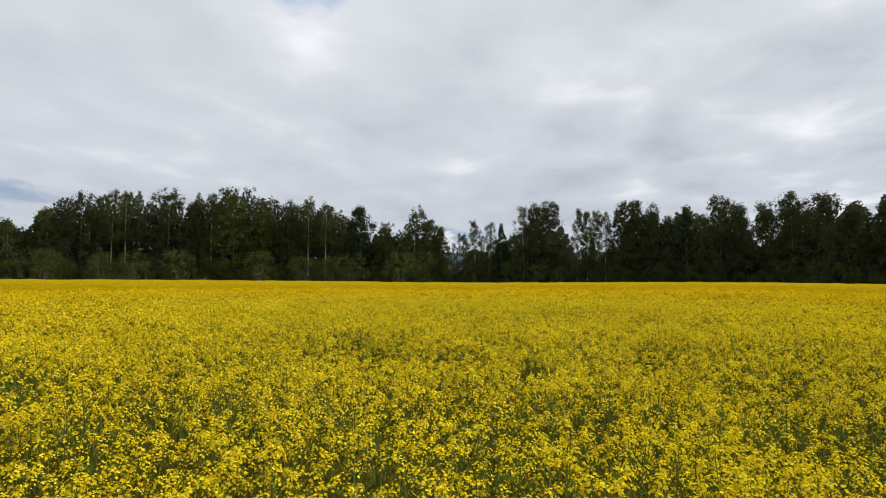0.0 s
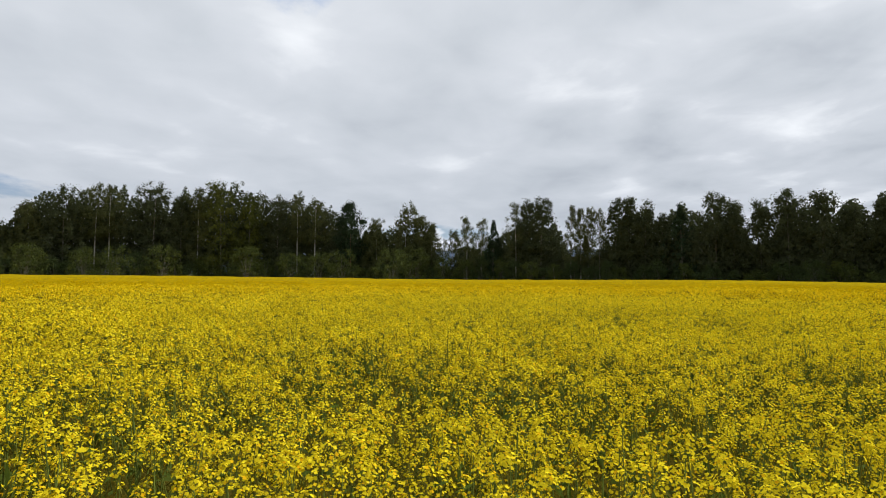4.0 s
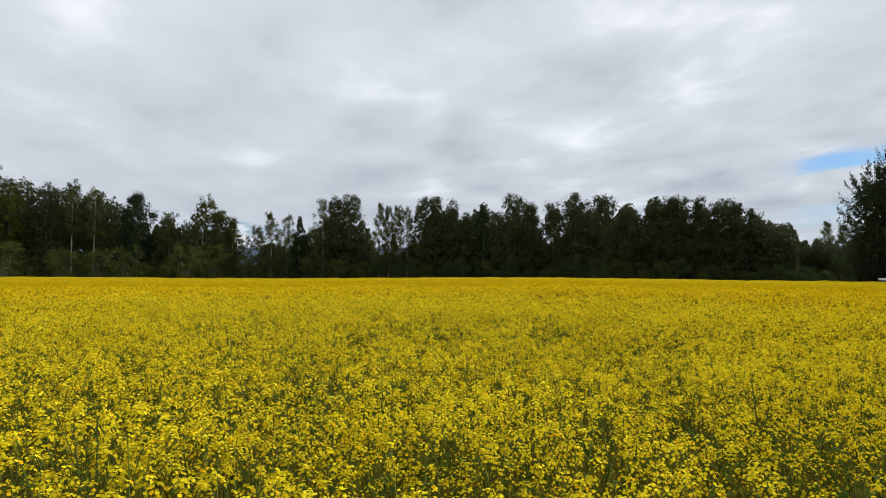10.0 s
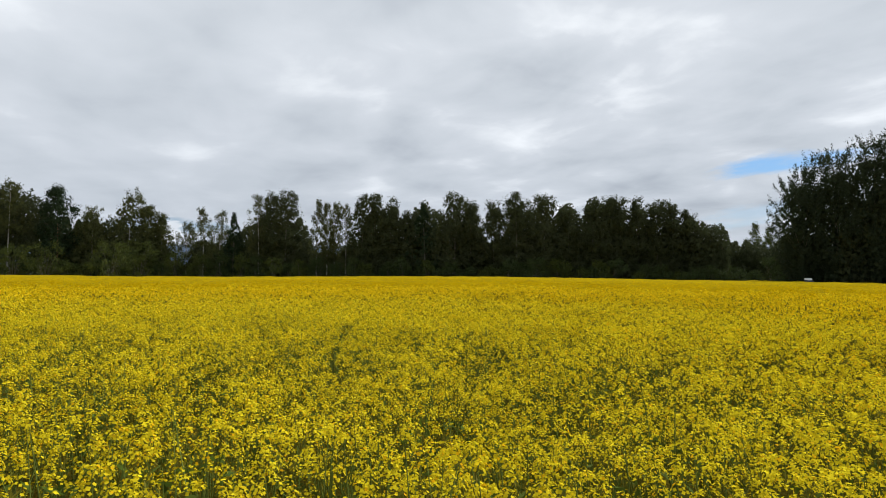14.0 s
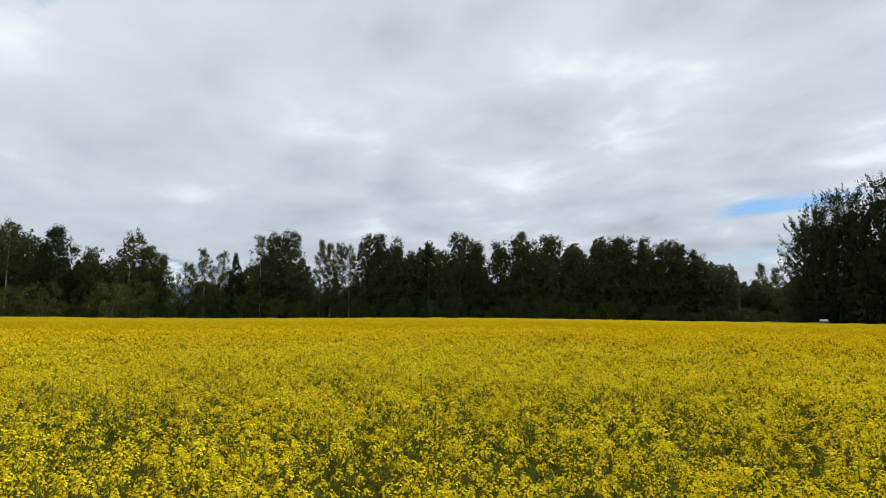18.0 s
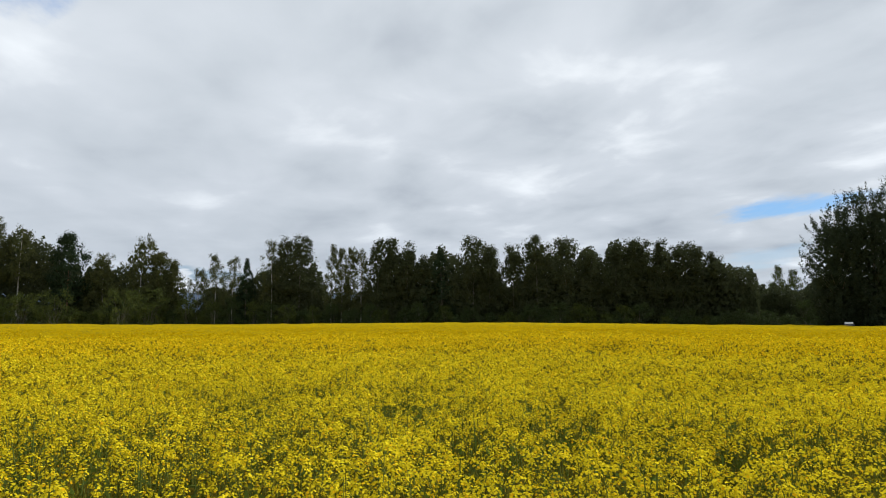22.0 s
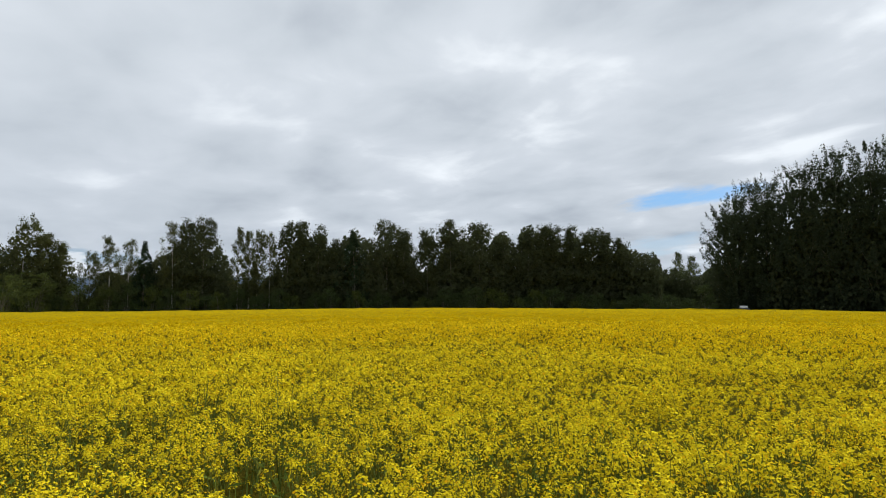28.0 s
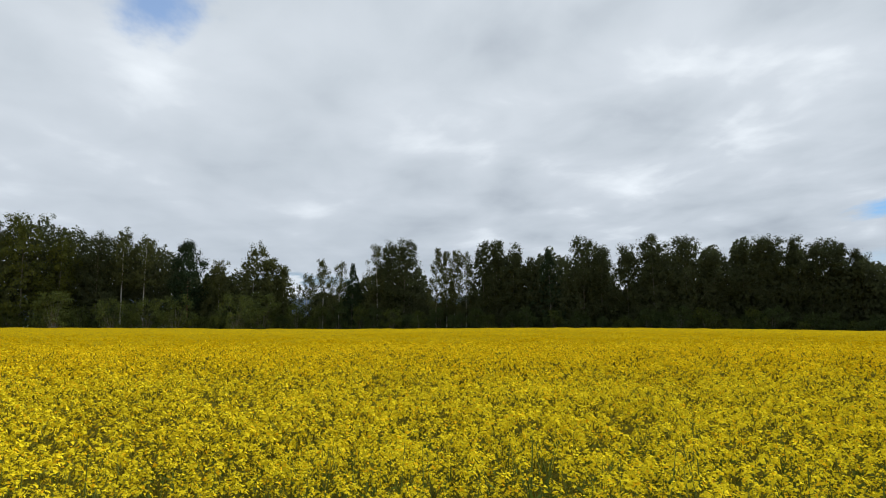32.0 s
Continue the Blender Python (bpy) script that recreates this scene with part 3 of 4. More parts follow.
def build_tree(name, kind, x, y, h, w, seed, bark, leaf, label, low=0.22, clumps=70, leaves=46, leaf_size=0.33, spread=0.78, core=7, fill=0, leaders=0, group="wood along the field's edge"):
    rng = np.random.default_rng(seed)
    z0 = float(land(x, y))
    tree = tagged(new(name), label, "tree", group)
    tree.location = (x, y, z0 - 0.05)
    bend = rng.normal(0, 0.018 * h, 2)
    R0 = 0.008 * h + 0.02

    def axis(t):
        return np.array([bend[0] * t * t, bend[1] * t * t, t * h])
    pts = [(axis(t), R0 * (1.25 if t == 0 else 1) * (1 - 0.9 * t)) for t in np.linspace(0, 0.93, 9)]
    # clump centres: a few lobes make the outline uneven
    lobes = rng.uniform(0, 2 * np.pi, 5)
    lobe_t = rng.uniform(0.15, 0.95, 5)
    t = rng.beta(1.0, 1.1, clumps)
    t[:3] = (0.97, 0.93, 0.88)
    ang = rng.uniform(0, 2 * np.pi, clumps)
    bulge = 0.78 + 0.34 * np.max(np.cos(ang[:, None] - lobes) * np.exp(-((t[:, None] - lobe_t) / 0.22) ** 2), axis=1)
    env = envelope(kind, t) * w * 0.5 * bulge
    rad = env * np.sqrt(rng.uniform(0.02, 1, clumps)) * 0.92
    zc = h * (low + (1 - low) * t) - 0.25
    ax = np.array([axis(q) for q in zc / h])
    # upright leading shoots break the outline
    lead = rng.integers(0, max(leaders, 1), clumps)
    for q in range(leaders):
        own = (lead == q) & (t > 0.74) & (rng.random(clumps) < 0.55)
        ang[own] = rng.uniform(0, 6.3) + rng.normal(0, 0.45, own.sum())
        rad[own] = w * 0.5 * rng.uniform(0.1, 0.6) * rng.uniform(0.6, 1.3, own.sum())
        zc[own] *= rng.uniform(0.95, 1.03)
    cx, cy = ax[:, 0] + rad * np.cos(ang), ax[:, 1] + rad * np.sin(ang)
    cc = np.stack([cx, cy, zc], -1)
    # limbs to every third clump
    paths = []
    for i in range(0, clumps, 3):
        tt = max(0.12, (zc[i] - 0.45 * rad[i] - 0.5) / h)
        p0 = axis(min(tt, 0.9))
        p2 = cc[i]
        p1 = (p0 + p2) / 2 + np.array([0, 0, -0.1 * rad[i]])
        r0 = R0 * (1 - 0.9 * min(tt, 0.9)) * 0.45
        paths.append(([(p0, r0), (p1, r0 * 0.65), (p2, r0 * 0.25)], 4))
    v, f = tubes([(pts, 7)])
    v2, f2 = tubes(paths)
    me = mesh_of("trunk", np.concatenate([v, v2]), np.concatenate([f, f2 + len(v)]), (bark, GREY_BARK), [0] * len(f) + [1] * len(f2), True)
    new("trunk", me).parent = tree
    # foliage
    cr = spread * rng.uniform(0.55, 1.3, clumps) * (0.75 + 0.05 * w) * (1.15 - (0.2 if kind == "poplar" else 0.38) * t)
    if kind == "spruce":
        cr *= 0.6
    off = np.clip(rng.normal(0, 0.5, (clumps, leaves, 3)), -0.85, 0.85) * cr[:, None, None] * (0.9, 0.9, 1.05)
    if kind == "birch":
        off[..., 2] -= np.abs(rng.normal(0, 0.25, (clumps, leaves)))
    if kind == "poplar":
        # sprays rise outwards, each a slim plume
        reach = rng.uniform(-0.9, 1.0, (clumps, leaves)) * cr[:, None]
        off *= np.array((0.42, 0.42, 0.5)) * (1.0 - 0.35 * reach / cr[:, None])[..., None]
        off[..., 0] += reach * 0.62 * np.cos(ang)[:, None]
        off[..., 1] += reach * 0.62 * np.sin(ang)[:, None]
        off[..., 2] += reach * 1.35
    c = (cc[:, None] + off).reshape(-1, 3)
    c = c[(c[:, 2] < h * 1.03) & (c[:, 2] > 0.3)]
    nn = rng.normal(0, 0.8, c.shape) + (0, 0, 0.5)
    m = len(c)
    sz = leaf_size * rng.uniform(0.6, 1.4, m) * (1.12 - 0.3 * c[:, 2] / h)
    v, f = shards(c, nn, sz, sz * 0.85, rng.uniform(0, 6.3, m))
    # the shaded inner foliage of each clump
    k = 2 * core
    ci = (cc[:, None] + rng.normal(0, 0.30, (clumps, k, 3)) * cr[:, None, None] - (0, 0, 0.15)).reshape(-1, 3)
    s2 = cr.repeat(k) * (rng.uniform(0.25, 0.45, clumps * k) if kind == "poplar" else rng.uniform(0.25, 0.47, clumps * k))
    v2, f2 = quads(ci, rng.normal(0, 1, ci.shape) * (1, 1, 0.3), s2, s2 * 0.8, rng.uniform(0, 6.3, len(ci)))
    v, f = joined((v, f), (v2, f2))
    if fill:
        fill *= 2
        ti = rng.uniform(0.0, 0.82 if kind == "poplar" else 0.9, fill)
        deep = np.sqrt(rng.random(fill))   # 0 at the stem, 1 at the outer reach of the inner foliage
        ai, ri = rng.uniform(0, 6.3, fill), envelope(kind, ti) * w * 0.5 * (0.58 if kind == "poplar" else 0.63) * deep
        ci = np.stack([ri * np.cos(ai), ri * np.sin(ai), h * (low + (1 - low) * ti)], -1)
        s2 = rng.uniform(0.8, 1.2, fill) * np.interp(deep, [0.45, 1.0], [0.75, 0.4])
        v2, f2 = quads(ci, rng.normal(0, 1, ci.shape) * (1, 1, 0.2), s2, s2 * 0.85, rng.uniform(0, 6.3, fill))
        v, f = joined((v, f), (v2, f2))
    part_of("crown", v, f, leaf, tree)
    return tree


BIRCHES_LEFT = [
    (-86.8, 125.1, 13.0, 7.9), (-81.3, 128.9, 15.8, 5.3), (-71.7, 134.7, 19.8, 5.8), (-69.4, 136, 19.6, 5.5), (-53.9, 143.2, 20.6, 6.1),
    (-33.4, 148, 20.1, 5.3), (-29.6, 148.6, 19.4, 6.3), (-15.8, 149.6, 14.4, 6), (-9.5, 149.5, 18.1, 6.5), (-5.8, 149.4, 15.3, 5.2),
    (-3.3, 149.2, 14.0, 3.6),
]
BIRCHES_RIGHT = [
    (1.3, 147.5, 12.1, 3.8), (4.5, 145, 15.0, 4.3), (7.5, 142.6, 14.1, 4.5), (14.4, 136.7, 17.1, 4.8), (24.2, 129.5, 15.7, 3),
    (25.9, 128, 15.5, 2.7), (27.1, 127, 15.1, 2.7), (28.9, 125.4, 15.5, 3.8),
]
FAR_BIRCHES = [
    (137.1, 131.5, 15.3, 5.6), (139.2, 129.3, 13.9, 4.9),
]
ASPENS = [
    (-76.5, 131.9, 18.8, 8.2), (-62, 139.7, 21.2, 9.3), (-57.1, 141.9, 18.4, 5.3), (-49.3, 144.6, 21.6, 9.8), (-43.6, 146, 19.4, 5.3),
    (-37.6, 147.3, 19.4, 6.3), (16.7, 135.1, 17.7, 5.2), (19, 133.5, 17.6, 5.1), (46.8, 115.6, 16.4, 7.1), (49.3, 114.1, 14.5, 4.3),
    (52.8, 111.7, 14.8, 4.7), (56.1, 109.2, 16.1, 6.6), (60, 106.3, 15.8, 6.5), (64, 104.8, 13.2, 5.3), (68.3, 103.8, 14.4, 4.9),
    (71, 102.7, 15.5, 4.8), (72.9, 101.8, 15.2, 4.8), (75.8, 100.5, 15.3, 5), (78.7, 99.2, 15.1, 5), (81.3, 98.1, 14.7, 4.5),
    (83.8, 96.9, 13.5, 3.5),
]
ASPENS_MIDDLE = [
    (31.5, 123.7, 16.1, 4.4), (33.7, 122.8, 16.2, 4.8), (36.4, 121.5, 15.3, 4), (39.2, 120.4, 12.8, 4.4),
]
SPRUCES = [
    (9.9, 140.6, 14.3, 3.2), (42, 118.5, 15.4, 4.8),
]
PINES = [
    (-21.6, 149.4, 18.3, 6.8),
]
POPLARS = [
    (83.2, 73.5, 17.3, 8.6), (85.9, 70.2, 19.3, 9.6), (88.7, 66.8, 21.2, 10.6), (91.4, 63, 22.8, 10.6), (93.6, 59.7, 23.6, 10.6),
    (95.9, 55.8, 24.7, 12.5), (98.5, 51.1, 24.6, 13.4),
]


def build_wood():
    for i, (x, y, h, w) in enumerate(BIRCHES_LEFT):
        bare = i in (2, 3, 5, 6)   # long white stems in sight below the crown
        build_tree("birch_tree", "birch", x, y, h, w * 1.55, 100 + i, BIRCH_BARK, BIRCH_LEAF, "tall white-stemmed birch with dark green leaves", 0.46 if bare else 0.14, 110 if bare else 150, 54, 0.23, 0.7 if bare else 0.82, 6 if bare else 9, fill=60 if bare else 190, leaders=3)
    for i, (x, y, h, w) in enumerate(BIRCHES_RIGHT):
        thin = w < 3.5
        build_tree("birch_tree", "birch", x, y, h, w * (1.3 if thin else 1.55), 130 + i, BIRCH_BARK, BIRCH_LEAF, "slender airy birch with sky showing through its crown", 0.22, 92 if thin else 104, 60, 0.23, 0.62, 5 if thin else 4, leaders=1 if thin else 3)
    for i, (x, y, h, w) in enumerate(FAR_BIRCHES):
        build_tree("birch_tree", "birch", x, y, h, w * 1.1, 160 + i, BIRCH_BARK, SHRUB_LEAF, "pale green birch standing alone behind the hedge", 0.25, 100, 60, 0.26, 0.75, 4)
    for i, (x, y, h, w) in enumerate(ASPENS + ASPENS_MIDDLE):
        gold = i in (3, 4)
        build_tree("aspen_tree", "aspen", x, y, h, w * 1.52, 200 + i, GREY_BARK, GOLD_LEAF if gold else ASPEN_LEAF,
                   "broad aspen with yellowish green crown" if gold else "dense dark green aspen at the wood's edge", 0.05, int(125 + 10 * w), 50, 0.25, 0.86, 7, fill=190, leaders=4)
    for i, (x, y, h, w) in enumerate(SPRUCES):
        build_tree("spruce_tree", "spruce", x, y, h - 0.8, w * 2.5, 240 + i, GREY_BARK, NEEDLE, "dark pointed spruce among the birches", 0.05, 120, 60, 0.25, 0.8, 6, fill=60)
    for i, (x, y, h, w) in enumerate(PINES):
        build_tree("pine_tree", "pine", x, y, h, w * 1.35, 250 + i, PINE_BARK, NEEDLE, "dark pine with a broad uneven crown", 0.34, 190, 52, 0.24, 0.95, 6, fill=160)
    for i, (x, y, h, w) in enumerate(POPLARS):
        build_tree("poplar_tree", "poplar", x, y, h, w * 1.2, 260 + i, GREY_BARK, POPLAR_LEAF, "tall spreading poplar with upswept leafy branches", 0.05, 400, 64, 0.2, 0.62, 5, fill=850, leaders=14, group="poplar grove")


def build_shrub(x, y, h, w, seed, leaf, label):
    rng = np.random.default_rng(seed)
    shrub = tagged(new("shrub"), label, "shrub", "shrubs along the field's edge")
    shrub.location = (x, y, float(land(x, y)) - 0.03)
    n = int(18 + 7 * w)
    t = rng.uniform(0.06, 0.92, n)
    ang = rng.uniform(0, 6.3, n)
    rad = w * 0.5 * np.sqrt(1.02 - t ** 2) * np.sqrt(rng.uniform(0.05, 1, n))
    cc = np.stack([rad * np.cos(ang), rad * np.sin(ang), t * h], -1)
    paths = []
    for i in range(0, n, 3):
        b = rng.normal(0, 0.12, 2)
        p0, p2 = np.array([b[0], b[1], 0]), cc[i]
        paths.append(([(p0, 0.03), ((p0 + p2) / 2 + (0, 0, 0.15 * h), 0.016), (p2, 0.006)], 4))
    v, f = tubes(paths)
    part_of("branchwork", v, f, GREY_BARK, shrub)
    k = 26
    cr = rng.uniform(0.4, 0.8, n) * (0.8 + 0.05 * w)
    c = (cc[:, None] + rng.normal(0, 0.5, (n, k, 3)) * cr[:, None, None]).reshape(-1, 3)
    c = c[(c[:, 2] > 0.1) & (c[:, 2] < h * 1.04)]
    nn = rng.normal(0, 0.8, c.shape) + (0, 0, 0.5)
    sz = 0.22 * rng.uniform(0.6, 1.4, len(c))
    v, f = shards(c, nn, sz, sz * 0.75, rng.uniform(0, 6.3, len(c)))
    ci = (cc[:, None] + rng.normal(0, 0.34, (n, 9, 3)) * cr[:, None, None]).reshape(-1, 3)
    ci[:, 2] = np.maximum(ci[:, 2], 0.3)
    s2 = cr.repeat(9) * rng.uniform(0.3, 0.55, n * 9)
    v2, f2 = quads(ci, rng.normal(0, 1, ci.shape) * (1, 1, 0.3), s2, s2 * 0.8, rng.uniform(0, 6.3, len(ci)))
    part_of("foliage", *joined((v, f), (v2, f2)), leaf, shrub)
    return shrub


BUSHES = [
    (-76.7, 120.7, 7.1, 7.4), (-68.7, 125.4, 6.5, 5.4), (-63.7, 128, 7.1, 6.4), (-56.2, 131.5, 7.6, 7.4), (-41.2, 136.9, 7.6, 6.9),
    (-27, 140.4, 6.8, 6.2), (-22.2, 141.3, 7.6, 7.4), (-11.5, 139.5, 7.8, 8.6), (-32.8, 139.6, 6.4, 6.4), (-7.1, 142.8, 8.1, 8.2),
]


def build_shrubs():
    for i, (x, y, h, w) in enumerate(BUSHES):
        build_shrub(x, y, h, w * 1.15, 380 + i, SHRUB_LEAF, "broad pale green willow bush before the birches")
    rng = np.random.default_rng(55)
    az = 37.5
    i = 0
    while az > -47:
        a = radians(az)
        r = float(np.interp(az, EDGE_AZ, EDGE_R)) + rng.uniform(1.5, 4.5)
        x, y = -math.sin(a) * r, math.cos(a) * r
        tall = az > -10
        h = rng.uniform(2.6, 6.2) if tall else rng.uniform(2.0, 4.6)
        w = h * rng.uniform(0.75, 1.25)
        pale = rng.random() < (0.5 if tall else 0.3)
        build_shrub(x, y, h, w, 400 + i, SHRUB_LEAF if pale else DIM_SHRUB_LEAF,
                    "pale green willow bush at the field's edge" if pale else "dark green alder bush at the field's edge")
        az -= math.degrees(w * rng.uniform(0.5, 0.85) / r)
        i += 1


def build_thicket():
    """Undergrowth and further trees inside the wood, too many to count."""
    rng = np.random.default_rng(77)
    n = 205000
    az = rng.uniform(-78, 41, n)
    a = np.radians(az)
    r = np.interp(az, EDGE_AZ, EDGE_R) + 8 + rng.uniform(0, 14, n) + np.where((az < -43.8) & (az > -50.5), 14, 0)
    hmax = np.interp(az, [-78, -53, -51.5, -44, -43.2, -35, -27, -26, -24.5, -23.5, -18, -15, -14, -10.5, -9.5, -6, -4.5, -1.2, -0.8, 0.6, 1.5, 6, 9, 14, 20, 31, 34, 41],
                     [20, 15, 8.6, 8.6, 11, 14.5, 14.5, 8.5, 8.5, 14, 14.5, 13, 6.5, 6.5, 14, 15, 10.5, 9, 4.4, 4.4, 11.5, 12.5, 17, 19, 20.5, 19, 12, 11])
    hmax = hmax * (0.68 + 0.28 * value_noise(az * 3, az * 0, 3.6, 41) + 0.16 * value_noise(az * 3, az * 0, 1.1, 42))
    x, y = -np.sin(a) * r, np.cos(a) * r
    z = land(x, y) + rng.random(n) ** 0.66 * hmax
    c = np.stack([x, y, z], -1)
    inner = z - land(x, y) < np.where(az > 5, 0.86, 0.74) * hmax
    nn = rng.normal(0, 0.8, (n, 3)) * np.where(inner, 0.25, 1.0)[:, None] ** np.array([0, 0, 1]) + np.where(inner, 0, 0.3)[:, None] * (0, 0, 1)
    sz = rng.uniform(0.35, 0.85, n) * np.where(inner, 1.05, 0.85)
    v, f = shards(c, nn, sz, sz * 0.9, rng.uniform(0, 6.3, n))
    # the dim depth of the wood: broad sprays of leaves further in
    far = rng.random(n) < 0.13
    p = np.stack([-np.sin(a) * (r + 12), np.cos(a) * (r + 12), land(x, y) + (z - land(x, y)) * 0.86], -1)[far & inner]
    m = len(p)
    big = rng.uniform(1.0, 1.9, m)
    v, f = joined((v, f), shards(p, rng.normal(0, 1, (m, 3)) * (1, 1, 0.2), big, big * 0.9, rng.uniform(0, 6.3, m)))
    ob = tagged(new("thicket", mesh_of("thicket", v, f, (ASPEN_LEAF,))), "dark undergrowth and further trees inside the wood", "thicket", kind="stuff")
    return ob


build_wood()
build_shrubs()
build_thicket()


# ---- the parked car ----
def loft(bm, sections):
    """Skin over cross sections with equal numbers of points."""
    rings = [[bm.verts.new(p) for p in s] for s in sections]
    for a, b in zip(rings, rings[1:]):
        m = len(a)
        for i in range(m):
            bm.faces.new((a[i], a[(i + 1) % m], b[(i + 1) % m], b[i]))
    bm.faces.new(rings[0][::-1])
    bm.faces.new(rings[-1])
    bmesh.ops.recalc_face_normals(bm, faces=bm.faces)


def build_car(x, y, turn):
    car = tagged(new("parked_car"), "white hatchback car parked beside the field", "car")
    car.matrix_world = pose(x, y, float(land(x, y)), 0, 0, turn)

    def slab(u, z0, z1, half):
        return [(u, -half, z0), (u, half, z0), (u, half * 0.98, (z0 + z1) / 2), (u, half * 0.9, z1), (u, -half * 0.9, z1), (u, -half * 0.98, (z0 + z1) / 2)]
    bm = bmesh.new()
    loft(bm, [slab(-2.0, 0.35, 0.72, 0.72), slab(-1.9, 0.25, 0.86, 0.8), slab(0.9, 0.22, 0.86, 0.82), slab(1.75, 0.25, 0.76, 0.8), slab(2.0, 0.35, 0.6, 0.7)])
    part("body", bm, CAR_PAINT, car)
    bm = bmesh.new()
    loft(bm, [slab(-1.75, 0.84, 0.92, 0.7), slab(-1.35, 0.92, 1.2, 0.5), slab(0.1, 0.92, 1.22, 0.5), slab(0.95, 0.84, 0.9, 0.7)])
    part("window_glass", bm, CAR_GLASS, car, "dark car windows")
    bm = bmesh.new()
    loft(bm, [slab(-1.5, 1.14, 1.28, 0.44), slab(-1.2, 1.16, 1.36, 0.47), slab(-0.1, 1.18, 1.37, 0.47), slab(0.25, 1.15, 1.25, 0.44)])
    part("roof", bm, CAR_PAINT, car)
    for u in (-1.25, 1.25):
        for s in (-1, 1):
            bm = bmesh.new()
            bmesh.ops.create_cone(bm, cap_ends=True, segments=20, radius1=0.31, radius2=0.29, depth=0.2, matrix=pose(u, s * 0.75, 0.31, 90, 0, 0))
            wheel = part("wheel", bm, RUBBER, car, "black tyre")
            bm = bmesh.new()
            bmesh.ops.create_cone(bm, cap_ends=True, segments=16, radius1=0.2, radius2=0.18, depth=0.22, matrix=pose(u, s * 0.755, 0.31, 90, 0, 0))
            part("rim", bm, CHROME, wheel, "grey wheel rim")
    for s in (-1, 1):
        bm = bmesh.new()
        bmesh.ops.create_cube(bm, size=1, matrix=pose(-1.97, s * 0.62, 0.74) @ Matrix.Diagonal((0.08, 0.16, 0.22, 1)))
        bmesh.ops.bevel(bm, geom=bm.edges[:], offset=0.02, segments=1, affect="EDGES")
        part("tail_light", bm, RED_LENS, car, "red tail light")


build_car(78.6, 69.1, 41)
build_crop()


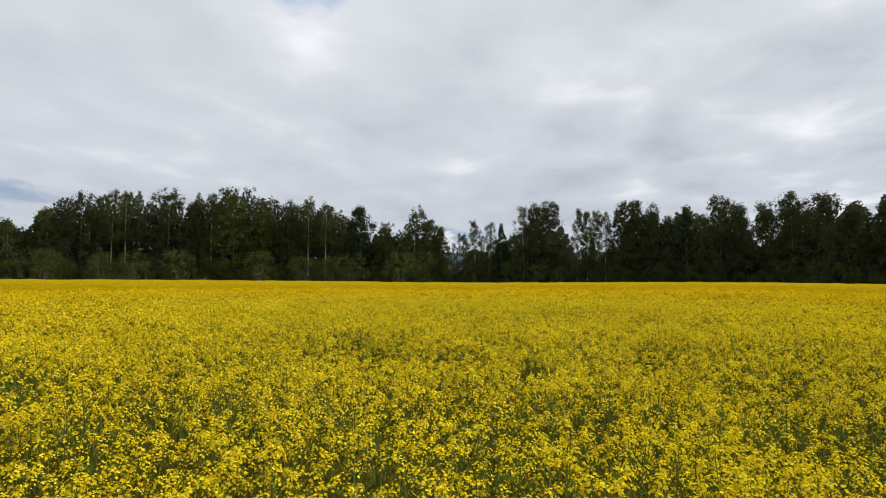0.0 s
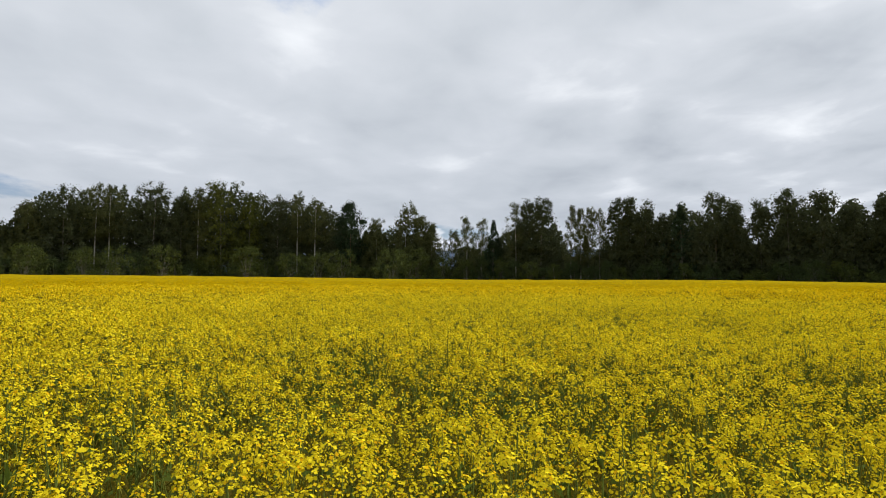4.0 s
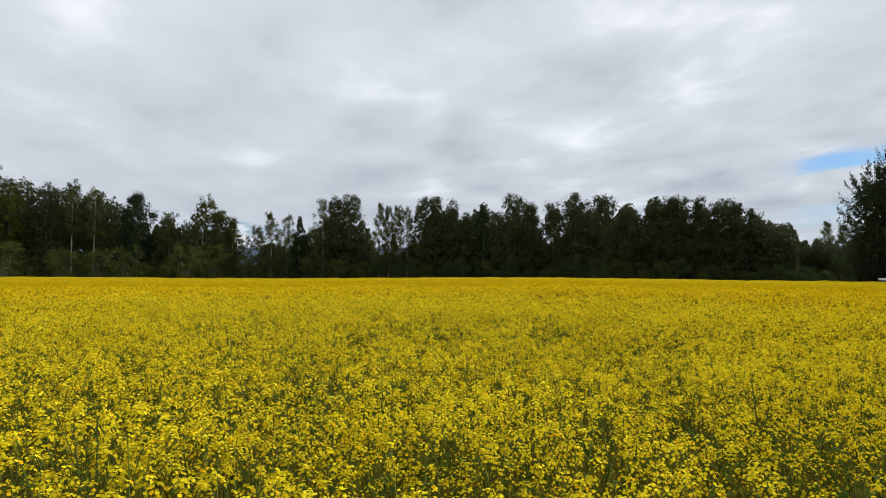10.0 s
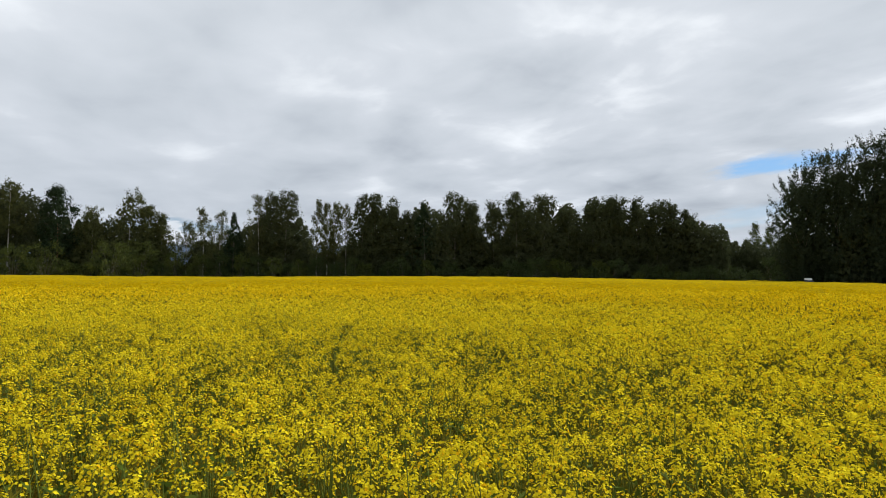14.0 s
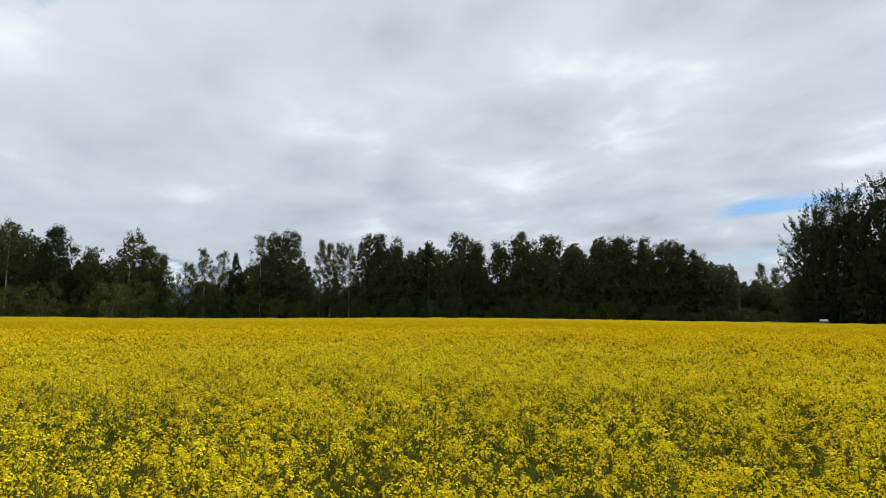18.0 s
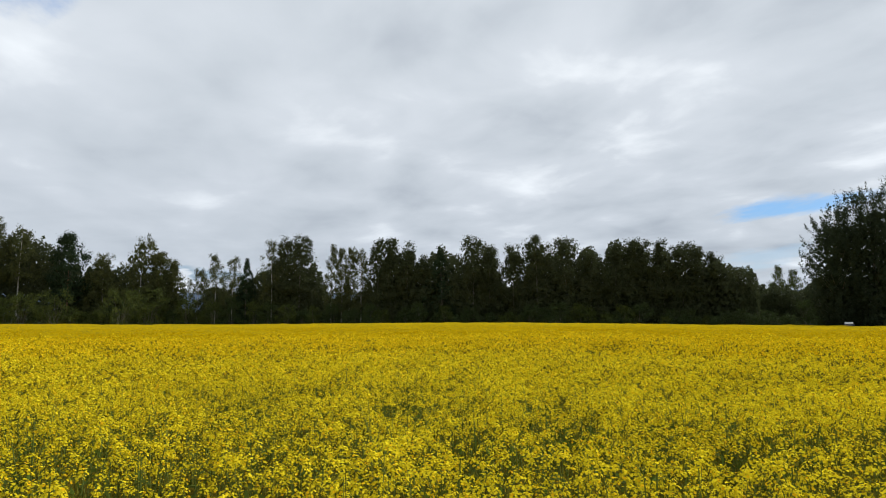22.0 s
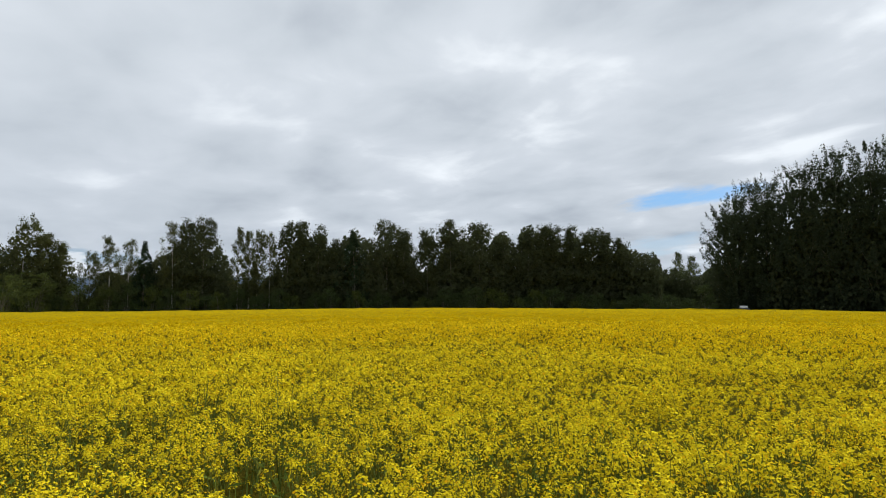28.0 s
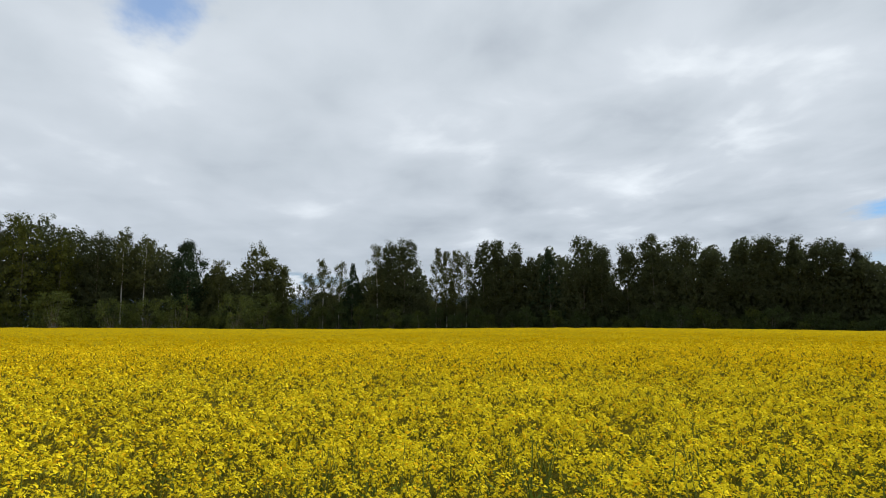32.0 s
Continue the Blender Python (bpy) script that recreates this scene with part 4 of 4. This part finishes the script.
# ---- single plants that stand out of the crop ----
def build_plant(rng):
    """One rapeseed plant: branched stem, flower heads of four-petalled florets, leaves and pods."""
    plant = tagged(new("rapeseed_plant"), "single rapeseed plant with loose yellow flower heads", "plant", "rapeseed plants at the field's near side")
    h = 1.0
    heads = [np.array([rng.normal(0, 0.01), rng.normal(0, 0.01), h])]
    paths = [([(np.array([0, 0, 0]), 0.008), (np.array([0.01, 0, 0.5]), 0.006), (heads[0], 0.0022)], 6)]
    for i in range(rng.integers(4, 6)):
        a, z = rng.uniform(0, 6.3), rng.uniform(0.62, 0.80)
        r = rng.uniform(0.06, 0.13)
        p = np.array([math.cos(a) * r, math.sin(a) * r, h - rng.uniform(0.02, 0.17)])
        mid = np.array([p[0] * 0.55, p[1] * 0.55, z + 0.05])
        paths.append(([(np.array([0.006, 0, z - 0.06]), 0.0035), (mid, 0.003), (p, 0.0018)], 4))
        heads.append(p)
    v, f = tubes(paths)
    part_of("stem", v, f, STEM, plant, "branched green stem", True)
    for p in heads:
        k = int(rng.integers(13, 18))
        u = (np.arange(k) + rng.random(k)) / k
        a = np.arange(k) * 2.4 + rng.uniform(0, 6.3)
        rad = 0.006 + 0.030 * np.sqrt(u)
        c = p + np.stack([np.cos(a) * rad, np.sin(a) * rad, 0.012 - 0.06 * u ** 1.3], -1)
        n = np.stack([np.cos(a) * (0.2 + u), np.sin(a) * (0.2 + u), 0.9 + 0 * a], -1) + rng.normal(0, 0.2, (k, 3))
        n /= np.linalg.norm(n, axis=1, keepdims=True)
        t1 = np.cross(n, [0.3, 0.5, 0.8])
        t1 /= np.linalg.norm(t1, axis=1, keepdims=True)
        t2 = np.cross(n, t1)
        vs = []
        for q in range(4):
            g = q * math.pi / 2 + 0.4
            d = t1 * math.cos(g) + t2 * math.sin(g)
            e = t2 * math.cos(g) - t1 * math.sin(g)
            L = 0.0072
            vs.append(np.stack([c, c + d * L * 0.6 + e * L * 0.42 + n * 0.002, c + d * L + n * 0.001, c + d * L * 0.6 - e * L * 0.42 + n * 0.002], 1))
        v = np.concatenate(vs).reshape(-1, 3)
        head = tagged(part_of("flower_head", v, np.arange(len(v)).reshape(-1, 4), PETAL, plant, "yellow flower head"), kind="stuff")
        b = p + np.array([0, 0, 0.016]) + rng.normal(0, 0.004, (3, 3))
        vb, fb = [], []
        for q in b:
            o = len(vb)
            vb += [q + np.array(w) * 0.0042 for w in ((1, 0, 0), (0, 1, 0), (-1, 0, 0), (0, -1, 0), (0, 0, 1.6), (0, 0, -1.6))]
            fb += [(o, o + 1, o + 4), (o + 1, o + 2, o + 4), (o + 2, o + 3, o + 4), (o + 3, o, o + 4), (o + 1, o, o + 5), (o + 2, o + 1, o + 5), (o + 3, o + 2, o + 5), (o, o + 3, o + 5)]
        tagged(part_of("bud", np.array(vb), np.array(fb), RAPE_LEAF, head, "green flower buds"), kind="stuff")
    for i in range(4):
        a, z = rng.uniform(0, 6.3), rng.uniform(0.35, 0.75)
        L, w = rng.uniform(0.10, 0.17), rng.uniform(0.016, 0.03)
        out, side = np.array([math.cos(a), math.sin(a), 0]), np.array([-math.sin(a), math.cos(a), 0])
        vs = []
        for t, ww, zz in ((0.0, 0.3, 0.0), (0.35, 1.0, 0.035), (0.7, 0.8, 0.03), (1.0, 0.08, -0.01)):
            m = np.array([0, 0, z]) + out * L * t + np.array([0, 0, zz])
            vs += [m - side * w * ww + (0, 0, 0.006), m, m + side * w * ww + (0, 0, 0.006)]
        fs = [(3 * r + q, 3 * r + q + 1, 3 * r + q + 4, 3 * r + q + 3) for r in range(3) for q in range(2)]
        part_of("leaf", np.array(vs), np.array(fs), RAPE_LEAF, plant, "narrow green leaf", True)
    return plant


def build_plants():
    rng = np.random.default_rng(91)
    first = [build_plant(rng) for _ in range(8)]
    i = 0
    for gx in range(15):
        for gy in range(20):
            x = -2.5 + 0.42 * (gx + rng.random())
            y = 2.1 + 0.74 * (gy + rng.random())
            if not bool(in_wedge(np.array(x), np.array(y), 0.3)):
                continue
            size = (float(crop_height(np.array(x), np.array(y))) - float(land(x, y))) * rng.uniform(0.97, 1.07)
            m = pose(x, y, float(land(x, y)) + 0.02, rng.normal(0, 4), rng.normal(0, 4), rng.uniform(0, 360)) @ Matrix.Scale(size, 4)
            if i < 8:
                first[i].matrix_basis = m
            else:
                copy_thing(first[i % 8], m @ Matrix.Scale(1 / first[i % 8].scale.x, 4))
            i += 1


build_plants()
